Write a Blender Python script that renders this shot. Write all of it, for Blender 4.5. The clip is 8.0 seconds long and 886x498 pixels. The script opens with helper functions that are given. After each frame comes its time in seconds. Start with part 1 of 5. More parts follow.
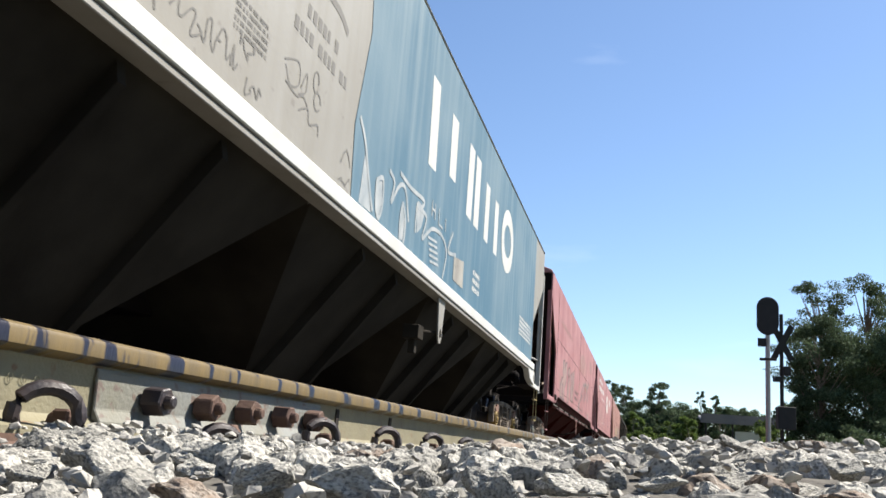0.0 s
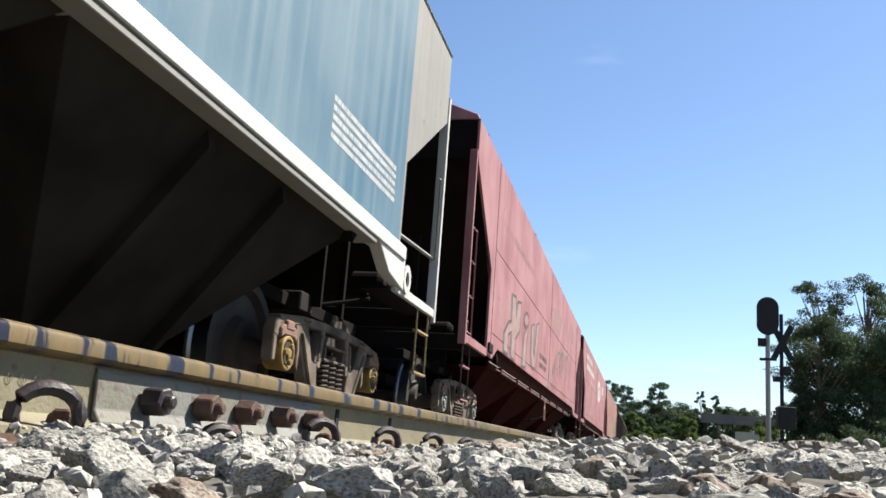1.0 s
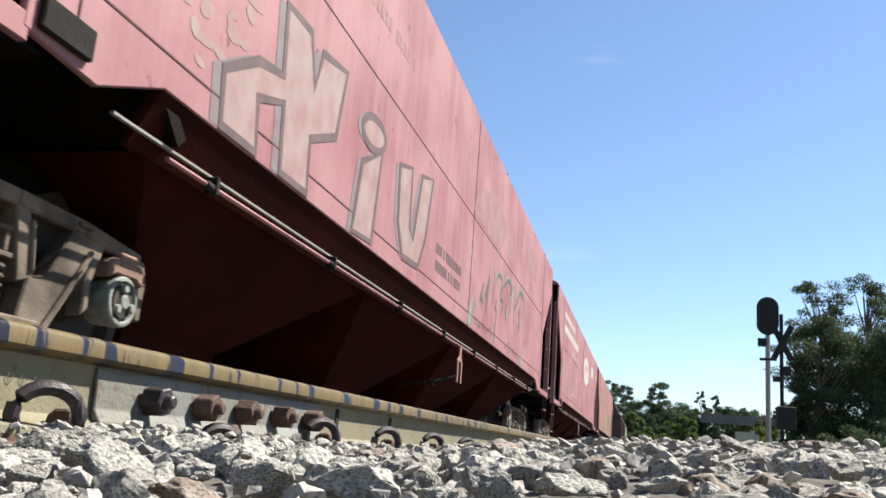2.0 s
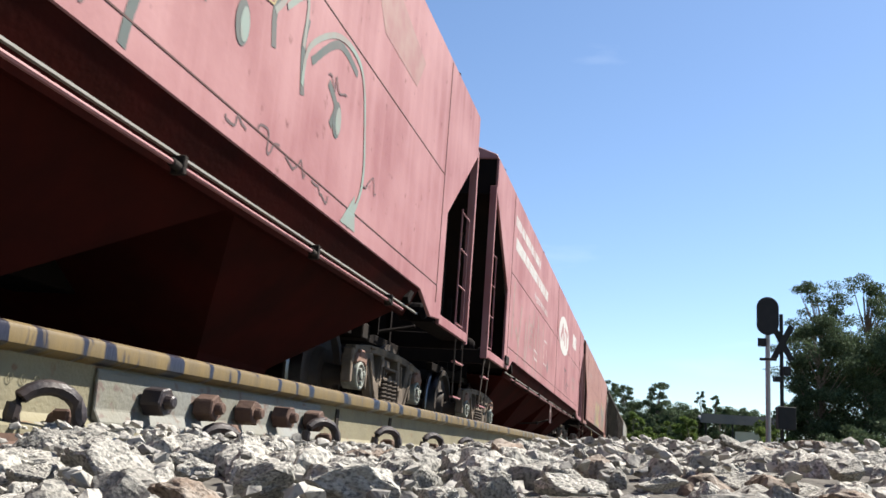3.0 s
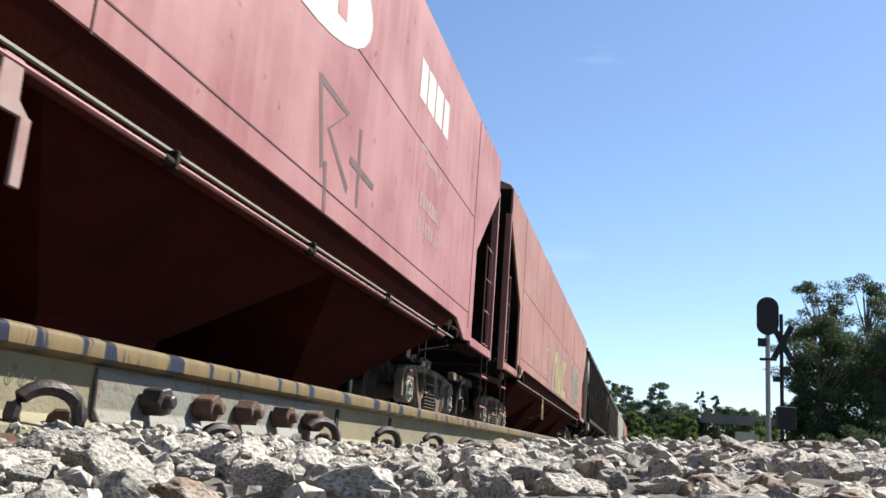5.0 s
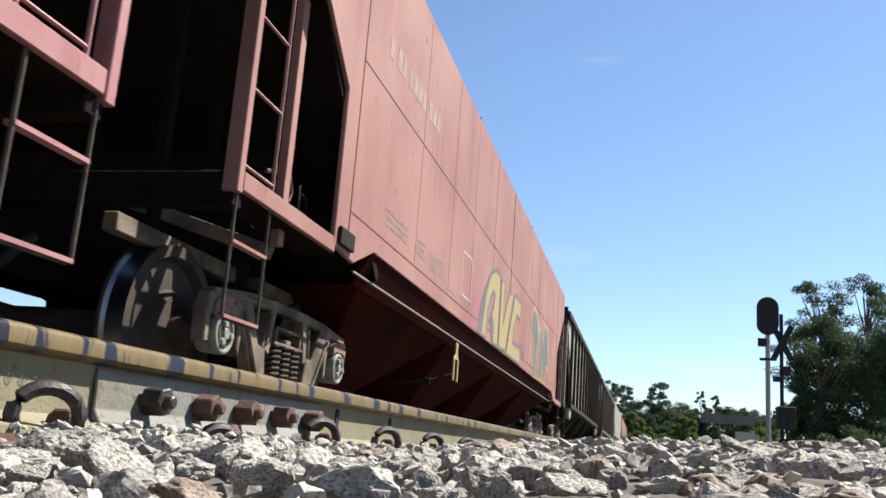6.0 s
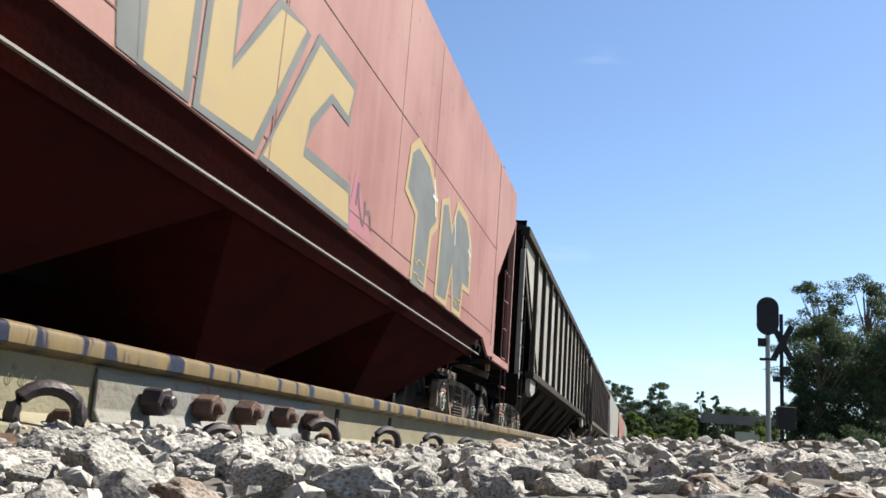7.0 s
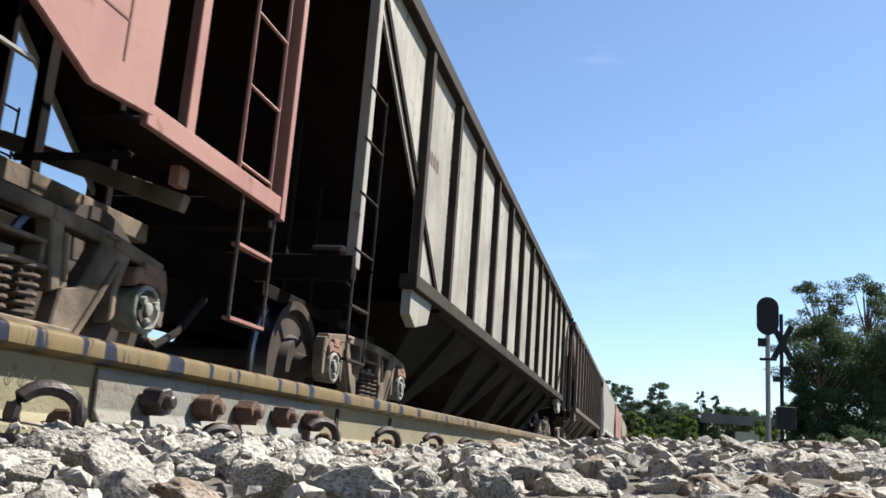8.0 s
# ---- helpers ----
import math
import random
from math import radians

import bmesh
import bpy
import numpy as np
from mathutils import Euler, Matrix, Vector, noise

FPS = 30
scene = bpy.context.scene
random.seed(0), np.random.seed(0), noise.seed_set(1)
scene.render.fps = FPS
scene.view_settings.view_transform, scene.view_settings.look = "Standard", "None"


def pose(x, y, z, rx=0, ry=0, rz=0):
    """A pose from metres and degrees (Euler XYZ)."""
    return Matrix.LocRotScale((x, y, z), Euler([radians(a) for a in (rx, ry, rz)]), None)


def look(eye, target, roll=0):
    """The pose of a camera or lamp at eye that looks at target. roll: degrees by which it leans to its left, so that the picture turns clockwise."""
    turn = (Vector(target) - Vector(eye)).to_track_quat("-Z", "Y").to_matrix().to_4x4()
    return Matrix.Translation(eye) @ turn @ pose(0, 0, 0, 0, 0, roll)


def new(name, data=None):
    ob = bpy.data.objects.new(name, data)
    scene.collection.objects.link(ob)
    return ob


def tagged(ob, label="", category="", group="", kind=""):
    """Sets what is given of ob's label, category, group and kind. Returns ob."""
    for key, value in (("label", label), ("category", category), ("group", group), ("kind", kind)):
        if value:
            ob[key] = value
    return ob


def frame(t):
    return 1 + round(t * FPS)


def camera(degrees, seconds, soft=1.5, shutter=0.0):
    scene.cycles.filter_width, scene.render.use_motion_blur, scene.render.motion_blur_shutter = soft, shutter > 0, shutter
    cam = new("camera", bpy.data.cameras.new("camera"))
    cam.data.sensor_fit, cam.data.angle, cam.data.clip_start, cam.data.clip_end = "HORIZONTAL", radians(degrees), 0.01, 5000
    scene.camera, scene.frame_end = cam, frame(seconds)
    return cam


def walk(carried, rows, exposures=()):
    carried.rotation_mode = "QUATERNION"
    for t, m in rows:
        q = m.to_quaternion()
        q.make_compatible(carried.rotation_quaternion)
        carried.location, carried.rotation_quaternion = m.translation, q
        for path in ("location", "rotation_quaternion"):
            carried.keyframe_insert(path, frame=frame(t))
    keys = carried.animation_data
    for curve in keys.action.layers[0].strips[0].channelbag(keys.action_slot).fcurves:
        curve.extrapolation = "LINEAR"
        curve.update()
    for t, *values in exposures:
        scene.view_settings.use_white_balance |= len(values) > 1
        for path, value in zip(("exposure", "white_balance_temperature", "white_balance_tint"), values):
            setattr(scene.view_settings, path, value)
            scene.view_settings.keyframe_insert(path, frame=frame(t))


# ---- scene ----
cam = camera(52.79, 8.0, 1.6, 0.05)
EYE = pose(0, 0, 0, 102.645, -4.169, 12.390)
walk(cam, [(0.0, EYE), (8.0, EYE)], exposures=[(0.0, 1.6), (8.0, 1.6)])

# ---- world, sun ----
SUN_AZ, SUN_EL = radians(50), radians(51)      # azimuth from the track's direction towards the right
world = bpy.data.worlds.new("sky")
scene.world = world
world.use_nodes = True
wn, wl = world.node_tree.nodes, world.node_tree.links
sky = wn.new("ShaderNodeTexSky")
sky.sky_type = "NISHITA"
sky.sun_disc = False
sky.sun_elevation, sky.sun_rotation = SUN_EL, SUN_AZ
sky.air_density, sky.dust_density, sky.ozone_density = 0.95, 0.25, 4.0
wn["Background"].inputs["Strength"].default_value = 0.059
tc = wn.new("ShaderNodeTexCoord")
mp = wn.new("ShaderNodeMapping")
mp.inputs["Scale"].default_value = (2.0, 2.0, 9.0)
nz = wn.new("ShaderNodeTexNoise")
nz.inputs["Scale"].default_value, nz.inputs["Detail"].default_value = 2.2, 6
cr = wn.new("ShaderNodeValToRGB")
cr.color_ramp.elements[0].position, cr.color_ramp.elements[1].position = 0.68, 0.95
cr.color_ramp.elements[1].color = (0.22, 0.22, 0.22, 1)
mx = wn.new("ShaderNodeMix")
mx.data_type = "RGBA"
mx.inputs["B"].default_value = (7.5, 8.0, 8.6, 1)
wl.new(tc.outputs["Generated"], mp.inputs["Vector"])
wl.new(mp.outputs["Vector"], nz.inputs["Vector"])
wl.new(nz.outputs["Fac"], cr.inputs["Fac"])
wl.new(cr.outputs["Color"], mx.inputs["Factor"])
wl.new(sky.outputs["Color"], mx.inputs["A"])
wl.new(mx.outputs["Result"], wn["Background"].inputs["Color"])
SUN_DIR = Vector((math.sin(SUN_AZ) * math.cos(SUN_EL), math.cos(SUN_AZ) * math.cos(SUN_EL), math.sin(SUN_EL)))
sun = new("sun", bpy.data.lights.new("sun", "SUN"))
sun.data.energy, sun.data.angle, sun.data.color = 5.0, radians(0.53), (1.0, 0.94, 0.85)
sun.matrix_basis = look((0, 0, 30), Vector((0, 0, 30)) - SUN_DIR)


# ---- materials ----
def material(name, base, rough=0.6, metal=0.0, second=None, scale=6.0, amount=0.5, streak=0.0, third=None, third_at=(0.6, 0.7),
             third_scale=30.0, bump=0.2, bump_scale=80.0, stretch=(1, 1, 1), vary=0.0, island=False, spec=0.3, third_metal=None, third_rough=None, bump_dist=None):
    """Painted, rusty or stony surface: two tones by a broad noise, spots of a third by a finer one, and relief."""
    m = bpy.data.materials.new(name)
    m.use_nodes = True
    n, l = m.node_tree.nodes, m.node_tree.links
    b = n["Principled BSDF"]
    b.inputs["Roughness"].default_value, b.inputs["Metallic"].default_value = rough, metal
    b.inputs["Specular IOR Level"].default_value = spec
    co = n.new("ShaderNodeTexCoord")
    mapping = n.new("ShaderNodeMapping")
    mapping.inputs["Scale"].default_value = stretch
    l.new(co.outputs["Object"], mapping.inputs["Vector"])

    def noise_tex(s, detail=5.0, vec=mapping.outputs["Vector"]):
        t = n.new("ShaderNodeTexNoise")
        t.inputs["Scale"].default_value, t.inputs["Detail"].default_value = s, detail
        l.new(vec, t.inputs["Vector"])
        return t.outputs["Fac"]

    def ramp(fac, a, z):
        r = n.new("ShaderNodeMapRange")
        r.inputs["From Min"].default_value, r.inputs["From Max"].default_value = a, z
        l.new(fac, r.inputs["Value"])
        return r.outputs["Result"]

    def mix(fac, a, z):
        x = n.new("ShaderNodeMix")
        x.data_type = "RGBA"
        for v, k in ((fac, "Factor"), (a, "A"), (z, "B")):
            if isinstance(v, (tuple, float, int)):
                x.inputs[k].default_value = (*v, 1) if isinstance(v, tuple) else v
            else:
                l.new(v, x.inputs[k])
        return x.outputs["Result"]

    def times(v, k):
        x = n.new("ShaderNodeMath")
        x.operation = "MULTIPLY"
        x.inputs[1].default_value = k
        l.new(v, x.inputs[0])
        return x.outputs[0]

    col = base
    if second:
        col = mix(times(ramp(noise_tex(scale), 0.35, 0.65), amount), col, second)
        if streak:
            sm = n.new("ShaderNodeMapping")
            sm.inputs["Scale"].default_value = (5, 5, 0.25)
            l.new(co.outputs["Object"], sm.inputs["Vector"])
            col = mix(times(ramp(noise_tex(1.6, 4.0, sm.outputs["Vector"]), 0.45, 0.75), streak), col, second)
    if third:
        f3 = ramp(noise_tex(third_scale), *third_at)
        col = mix(f3, col, third)
        if third_metal is not None:
            l.new(times(f3, third_metal), b.inputs["Metallic"])
        if third_rough is not None:
            r3 = n.new("ShaderNodeMapRange")
            r3.inputs["To Min"].default_value, r3.inputs["To Max"].default_value = rough, third_rough
            l.new(f3, r3.inputs["Value"])
            l.new(r3.outputs["Result"], b.inputs["Roughness"])
    if vary:
        src = n.new("ShaderNodeNewGeometry").outputs["Random Per Island"] if island else n.new("ShaderNodeObjectInfo").outputs["Random"]
        v = n.new("ShaderNodeMapRange")
        v.inputs["To Min"].default_value, v.inputs["To Max"].default_value = 1 - vary, 1 + vary
        l.new(src, v.inputs["Value"])
        hs = n.new("ShaderNodeHueSaturation")
        l.new(v.outputs["Result"], hs.inputs["Value"])
        if isinstance(col, tuple):
            hs.inputs["Color"].default_value = (*col, 1)
        else:
            l.new(col, hs.inputs["Color"])
        col = hs.outputs["Color"]
    if isinstance(col, tuple):
        b.inputs["Base Color"].default_value = (*col, 1)
    else:
        l.new(col, b.inputs["Base Color"])
    if bump:
        bp = n.new("ShaderNodeBump")
        bp.inputs["Strength"].default_value = bump
        bp.inputs["Distance"].default_value = bump_dist or 0.4 / bump_scale
        l.new(noise_tex(bump_scale, 6.0), bp.inputs["Height"])
        l.new(bp.outputs["Normal"], b.inputs["Normal"])
    return m


M = dict(
    stone=material("granite", (0.344, 0.330, 0.293), 0.9, second=(0.186, 0.179, 0.158), scale=5.0, amount=0.9, third=(0.083, 0.082, 0.077), third_at=(0.47, 0.66),
                   third_scale=12, bump=1.0, bump_scale=11.0, bump_dist=0.003, vary=0.32),
    gravel=material("granite_small", (0.294, 0.280, 0.247), 0.85, second=(0.158, 0.152, 0.146), scale=22, amount=0.8, third=(0.064, 0.064, 0.064), third_at=(0.56, 0.7),
                    third_scale=150, bump=0.8, bump_scale=90, vary=0.35, island=True),
    rust_stone=material("rusty_stone", (0.173, 0.128, 0.096), 0.9, second=(0.243, 0.218, 0.186), scale=1.8, amount=0.9, third=(0.064, 0.045, 0.032), third_at=(0.5, 0.66), third_scale=6, bump=0.9, bump_scale=5, bump_dist=0.004, vary=0.2),
    bed=material("ballast_bed", (0.083, 0.077, 0.067), 0.95, second=(0.045, 0.04, 0.035), scale=30, amount=0.8, bump=1.0, bump_scale=30),
    ground=material("dry_grass_soil", (0.096, 0.109, 0.029), 0.95, second=(0.192, 0.173, 0.064), scale=0.35, amount=0.7, third=(0.045, 0.064, 0.019), third_at=(0.5, 0.7),
                    third_scale=3, bump=1.0, bump_scale=8),
    dirt=material("dirt_bank", (0.211, 0.147, 0.09), 0.95, second=(0.128, 0.096, 0.051), scale=3, amount=0.8, third=(0.077, 0.09, 0.032), third_at=(0.55, 0.7),
                  third_scale=6, bump=1.0, bump_scale=15),
    railweb=material("rail_web", (0.160, 0.144, 0.091), 0.75, second=(0.110, 0.098, 0.064), scale=9, amount=0.7, third=(0.128, 0.07, 0.038), third_at=(0.62, 0.72),
                     third_scale=35, bump=0.5, bump_scale=120),
    railhead=material("rail_head", (0.110, 0.075, 0.025), 0.55, second=(0.069, 0.050, 0.023), scale=25, amount=0.7, third=(0.014, 0.014, 0.022), third_at=(0.535, 0.565),
                      third_scale=15, bump=0.25, bump_scale=150, stretch=(0.06, 1.0, 0.2), third_metal=0.2, third_rough=0.3),
    rust=material("rust", (0.09, 0.054, 0.037), 0.85, second=(0.058, 0.032, 0.026), scale=30, amount=0.8, bump=0.6, bump_scale=120),
    oldsteel=material("oily_steel", (0.022, 0.018, 0.02), 0.45, 0.0, second=(0.045, 0.028, 0.02), scale=40, amount=0.5, bump=0.4, bump_scale=120),
    fishplate=material("fishplate", (0.136, 0.141, 0.133), 0.7, second=(0.114, 0.106, 0.076), scale=5, amount=0.8, third=(0.102, 0.077, 0.064), third_at=(0.58, 0.66),
                       third_scale=40, bump=0.5, bump_scale=100),
    red=material("faded_red_paint", (0.186, 0.066, 0.069), 0.62, second=(0.295, 0.152, 0.153), scale=1.3, amount=0.7, streak=0.55, third=(0.102, 0.029, 0.026),
                 third_at=(0.66, 0.76), third_scale=9, bump=0.08, bump_scale=25),
    pink=material("sunbleached_red_paint", (0.178, 0.075, 0.063), 0.62, second=(0.245, 0.13, 0.107), scale=1.1, amount=0.8, streak=0.6, third=(0.115, 0.045, 0.032),
                  third_at=(0.66, 0.76), third_scale=8, bump=0.08, bump_scale=25),
    # the red paint again, darkened to carry the shade under the body
    shadered=material("shade_dark_red_paint", (0.036, 0.007, 0.0055), 0.95, spec=0.02, second=(0.017, 0.006, 0.005), scale=2.0, amount=0.8, bump=0.15, bump_scale=40),
    grey=material("weathered_grey_paint", (0.199, 0.193, 0.177), 0.62, second=(0.151, 0.140, 0.117), scale=1.2, amount=0.6, streak=0.55, third=(0.096, 0.083, 0.07),
                  third_at=(0.66, 0.8), third_scale=10, bump=0.06, bump_scale=25),
    blue=material("weathered_blue_paint", (0.034, 0.090, 0.134), 0.62, second=(0.118, 0.168, 0.196), scale=0.9, amount=0.55, streak=0.75, bump=0.06, bump_scale=25),
    white=material("white_paint", (0.397, 0.397, 0.384), 0.62, second=(0.307, 0.301, 0.275), scale=3, amount=0.5, bump=0.05),
    # shaded copy of the grey paint: underside shade mixed into the colour
    shadegrey=material("shade_dark_grey_paint", (0.024, 0.021, 0.017), 0.9, spec=0.05, second=(0.009, 0.0075, 0.006), scale=1.8, amount=0.8, bump=0.2, bump_scale=40),
    brown=material("dark_brown_paint", (0.05, 0.036, 0.03), 0.62, second=(0.085, 0.06, 0.045), scale=1.5, amount=0.7, streak=0.5, bump=0.1, bump_scale=30),
    black=material("black_sooty_paint", (0.018, 0.016, 0.014), 0.85, spec=0.12, second=(0.04, 0.032, 0.026), scale=3, amount=0.7, bump=0.2, bump_scale=50),
    panel=material("dusty_grey_panel", (0.275, 0.262, 0.232), 0.62, second=(0.13, 0.12, 0.103), scale=1.5, amount=0.7, streak=0.7, third=(0.051, 0.045, 0.038),
                   third_at=(0.62, 0.75), third_scale=8, bump=0.12, bump_scale=25),
    bogie=material("dusty_cast_steel", (0.154, 0.122, 0.093), 0.9, spec=0.15, second=(0.032, 0.026, 0.021), scale=5, amount=0.8, bump=0.5, bump_scale=60),
    # near-black steel: the deep shade of the wagon ends is put into the colour
    deepshade=material("deep_shade_steel", (0.006, 0.005, 0.005), 0.9, spec=0.05, second=(0.011, 0.008, 0.007), scale=3, amount=0.8, bump=0.2, bump_scale=40),
    adapter=material("primed_casting", (0.192, 0.109, 0.083), 0.85, spec=0.15, second=(0.128, 0.09, 0.07), scale=9, amount=0.8, bump=0.3, bump_scale=60),
    # dark greasy steel, lowered further to hold the shade beneath the wagons
    darkpart=material("shade_dark_greasy_steel", (0.011, 0.0095, 0.009), 0.85, spec=0.1, second=(0.03, 0.024, 0.02), scale=6, amount=0.7, bump=0.3, bump_scale=60),
    # grimy copy of the bogie steel, darkened for shade in the spring opening
    spring=material("shade_dark_grimy_steel", (0.077, 0.061, 0.048), 0.85, spec=0.15, second=(0.026, 0.02, 0.017), scale=6, amount=0.8, bump=0.3, bump_scale=60),
    wheel=material("wheel_steel", (0.025, 0.02, 0.018), 0.7, 0.0, spec=0.2, second=(0.055, 0.042, 0.032), scale=6, amount=0.6, bump=0.2, bump_scale=80),
    tread=material("polished_tread", (0.16, 0.16, 0.17), 0.3, 1.0, second=(0.12, 0.12, 0.13), scale=20, bump=0.05),
    capyellow=material("yellow_bearing_cap", (0.218, 0.141, 0.029), 0.6, second=(0.077, 0.051, 0.022), scale=20, amount=0.7, bump=0.3),
    capwhite=material("whitish_bearing_cap", (0.192, 0.205, 0.179), 0.65, second=(0.064, 0.061, 0.051), scale=18, amount=0.7, bump=0.3),
    seam=material("dirty_seam", (0.055, 0.02, 0.018), 0.8, bump=0.1),
    greyseam=material("dirty_grey_seam", (0.106, 0.102, 0.096), 0.8, bump=0.1),
    yellow=material("yellow_spray_paint", (0.256, 0.192, 0.08), 0.6, second=(0.23, 0.173, 0.09), scale=4, amount=0.6, bump=0.05),
    greygreen=material("grey_spray_paint", (0.075, 0.08, 0.075), 0.6, second=(0.11, 0.115, 0.105), scale=4, amount=0.6, bump=0.05),
    magenta=material("pink_spray_paint", (0.243, 0.083, 0.122), 0.6, second=(0.218, 0.09, 0.09), scale=3, amount=0.8, bump=0.05),
    whitespray=material("faded_white_spray_paint", (0.23, 0.173, 0.157), 0.7, second=(0.198, 0.102, 0.096), scale=7, amount=0.8, bump=0.05),
    greyspray=material("faded_grey_spray_paint", (0.128, 0.122, 0.122), 0.7, second=(0.128, 0.083, 0.083), scale=7, amount=0.8, bump=0.05),
    tealspray=material("pale_teal_spray_paint", (0.141, 0.186, 0.166), 0.7, second=(0.179, 0.115, 0.109), scale=5, amount=0.6, bump=0.05),
    tealdark=material("dark_teal_spray_paint", (0.045, 0.062, 0.06), 0.7, second=(0.09, 0.07, 0.066), scale=6, amount=0.6, bump=0.05),
    faint=material("rubbed_off_paint", (0.215, 0.135, 0.12), 0.7, second=(0.19, 0.085, 0.084), scale=5, amount=1.0, bump=0.05),
    palespray=material("thin_white_spray_paint", (0.27, 0.285, 0.29), 0.7, second=(0.15, 0.18, 0.2), scale=7, amount=0.8, bump=0.05),
    faintseam=material("fine_weld_seam", (0.105, 0.045, 0.038), 0.8, bump=0.1),
    stain=material("black_spray_paint", (0.06, 0.04, 0.042), 0.7, second=(0.11, 0.06, 0.06), scale=9, amount=0.7, bump=0.05),
    yfork=material("yellow_lever_paint", (0.269, 0.205, 0.083), 0.6, second=(0.192, 0.141, 0.07), scale=12, amount=0.7, bump=0.2),
    mast=material("galvanised_mast", (0.256, 0.243, 0.243), 0.5, 0.5, second=(0.192, 0.173, 0.173), scale=8, amount=0.5, bump=0.1),
    signalblack=material("black_signal_paint", (0.01, 0.01, 0.012), 0.7, second=(0.016, 0.016, 0.018), scale=6, amount=0.6, bump=0.1),
    bark=material("bark", (0.102, 0.077, 0.058), 0.9, second=(0.192, 0.16, 0.128), scale=4, amount=0.7, bump=0.8, bump_scale=20),
    leaf=material("leaves", (0.066, 0.092, 0.05), 0.8, spec=0.08, second=(0.042, 0.06, 0.032), scale=0.8, amount=0.7, bump=0.0, vary=0.45, island=True),
    leaflight=material("light_leaves", (0.085, 0.12, 0.032), 0.8, spec=0.08, second=(0.05, 0.08, 0.022), scale=0.8, amount=0.7, bump=0.0, vary=0.4, island=True),
    roof=material("shed_roof", (0.09, 0.09, 0.1), 0.7, second=(0.14, 0.13, 0.13), scale=1, amount=0.6, bump=0.1),
    plaster=material("shed_wall", (0.352, 0.352, 0.32), 0.85, second=(0.256, 0.256, 0.23), scale=1, amount=0.6, bump=0.1),
)


def let_light_through(m, share):
    """Thin leaves pass part of the light that falls on their far side."""
    n, l = m.node_tree.nodes, m.node_tree.links
    b, out = n["Principled BSDF"], n["Material Output"]
    thin, mixed = n.new("ShaderNodeBsdfTranslucent"), n.new("ShaderNodeMixShader")
    l.new(b.inputs["Base Color"].links[0].from_socket, thin.inputs["Color"])
    mixed.inputs["Fac"].default_value = share
    l.new(b.outputs["BSDF"], mixed.inputs[1])
    l.new(thin.outputs["BSDF"], mixed.inputs[2])
    l.new(mixed.outputs["Shader"], out.inputs["Surface"])


let_light_through(M["leaf"], 0.25)
let_light_through(M["leaflight"], 0.45)


# ---- mesh helpers ----
def box(bm, x0, x1, y0, y1, z0, z1):
    v = [bm.verts.new(p) for p in ((x0, y0, z0), (x1, y0, z0), (x1, y1, z0), (x0, y1, z0), (x0, y0, z1), (x1, y0, z1), (x1, y1, z1), (x0, y1, z1))]
    for f in ((0, 3, 2, 1), (4, 5, 6, 7), (0, 1, 5, 4), (1, 2, 6, 5), (2, 3, 7, 6), (3, 0, 4, 7)):
        bm.faces.new([v[i] for i in f])


def prism(bm, poly, a, b, axis="x"):
    """A polygon of two coordinates pushed along an axis from a to b."""
    def at(p, k):
        return (k, *p) if axis == "x" else ((p[0], k, p[1]) if axis == "y" else (*p, k))
    lo, hi = [bm.verts.new(at(p, a)) for p in poly], [bm.verts.new(at(p, b)) for p in poly]
    n = len(poly)
    bm.faces.new(lo[::-1])
    bm.faces.new(hi)
    for i in range(n):
        bm.faces.new((lo[i], lo[(i + 1) % n], hi[(i + 1) % n], hi[i]))


def bar2(bm, p, q, w, a, b, axis="x"):
    """A straight bar of width w between two points of a plane, from a to b across it."""
    d = Vector((q[0] - p[0], q[1] - p[1])).normalized()
    s = Vector((-d.y, d.x)) * w / 2
    prism(bm, [(p[0] + s.x, p[1] + s.y), (p[0] - s.x, p[1] - s.y), (q[0] - s.x, q[1] - s.y), (q[0] + s.x, q[1] + s.y)], a, b, axis)


def tube(bm, pts, r, n=8, closed=False):
    pts = [Vector(p) for p in pts]
    rings = []
    m = len(pts)
    for i, p in enumerate(pts):
        a, b = (pts[i - 1], pts[(i + 1) % m]) if closed else (pts[max(i - 1, 0)], pts[min(i + 1, m - 1)])
        d = (b - a).normalized()
        u = d.cross(Vector((0.13, 0.31, 1)) if abs(d.z) < 0.9 else Vector((1, 0.2, 0))).normalized()
        w = d.cross(u)
        rr = r[i] if isinstance(r, (list, tuple)) else r
        rings.append([bm.verts.new(p + (u * math.cos(k * math.tau / n) + w * math.sin(k * math.tau / n)) * rr) for k in range(n)])
    for i in range(m if closed else m - 1):
        a, b = rings[i], rings[(i + 1) % m]
        for k in range(n):
            bm.faces.new((a[k], a[(k + 1) % n], b[(k + 1) % n], b[k]))
    if not closed:
        bm.faces.new(rings[0][::-1])
        bm.faces.new(rings[-1])


def lathe(bm, profile, n=32, centre=(0, 0, 0)):
    """A profile of (along x, radius) turned about the x axis."""
    c = Vector(centre)
    rings = [[bm.verts.new(c + Vector((x, r * math.cos(k * math.tau / n), r * math.sin(k * math.tau / n)))) for k in range(n)] for x, r in profile]
    for a, b in zip(rings, rings[1:]):
        for k in range(n):
            bm.faces.new((a[k], a[(k + 1) % n], b[(k + 1) % n], b[k]))
    bm.faces.new(rings[0][::-1])
    bm.faces.new(rings[-1])


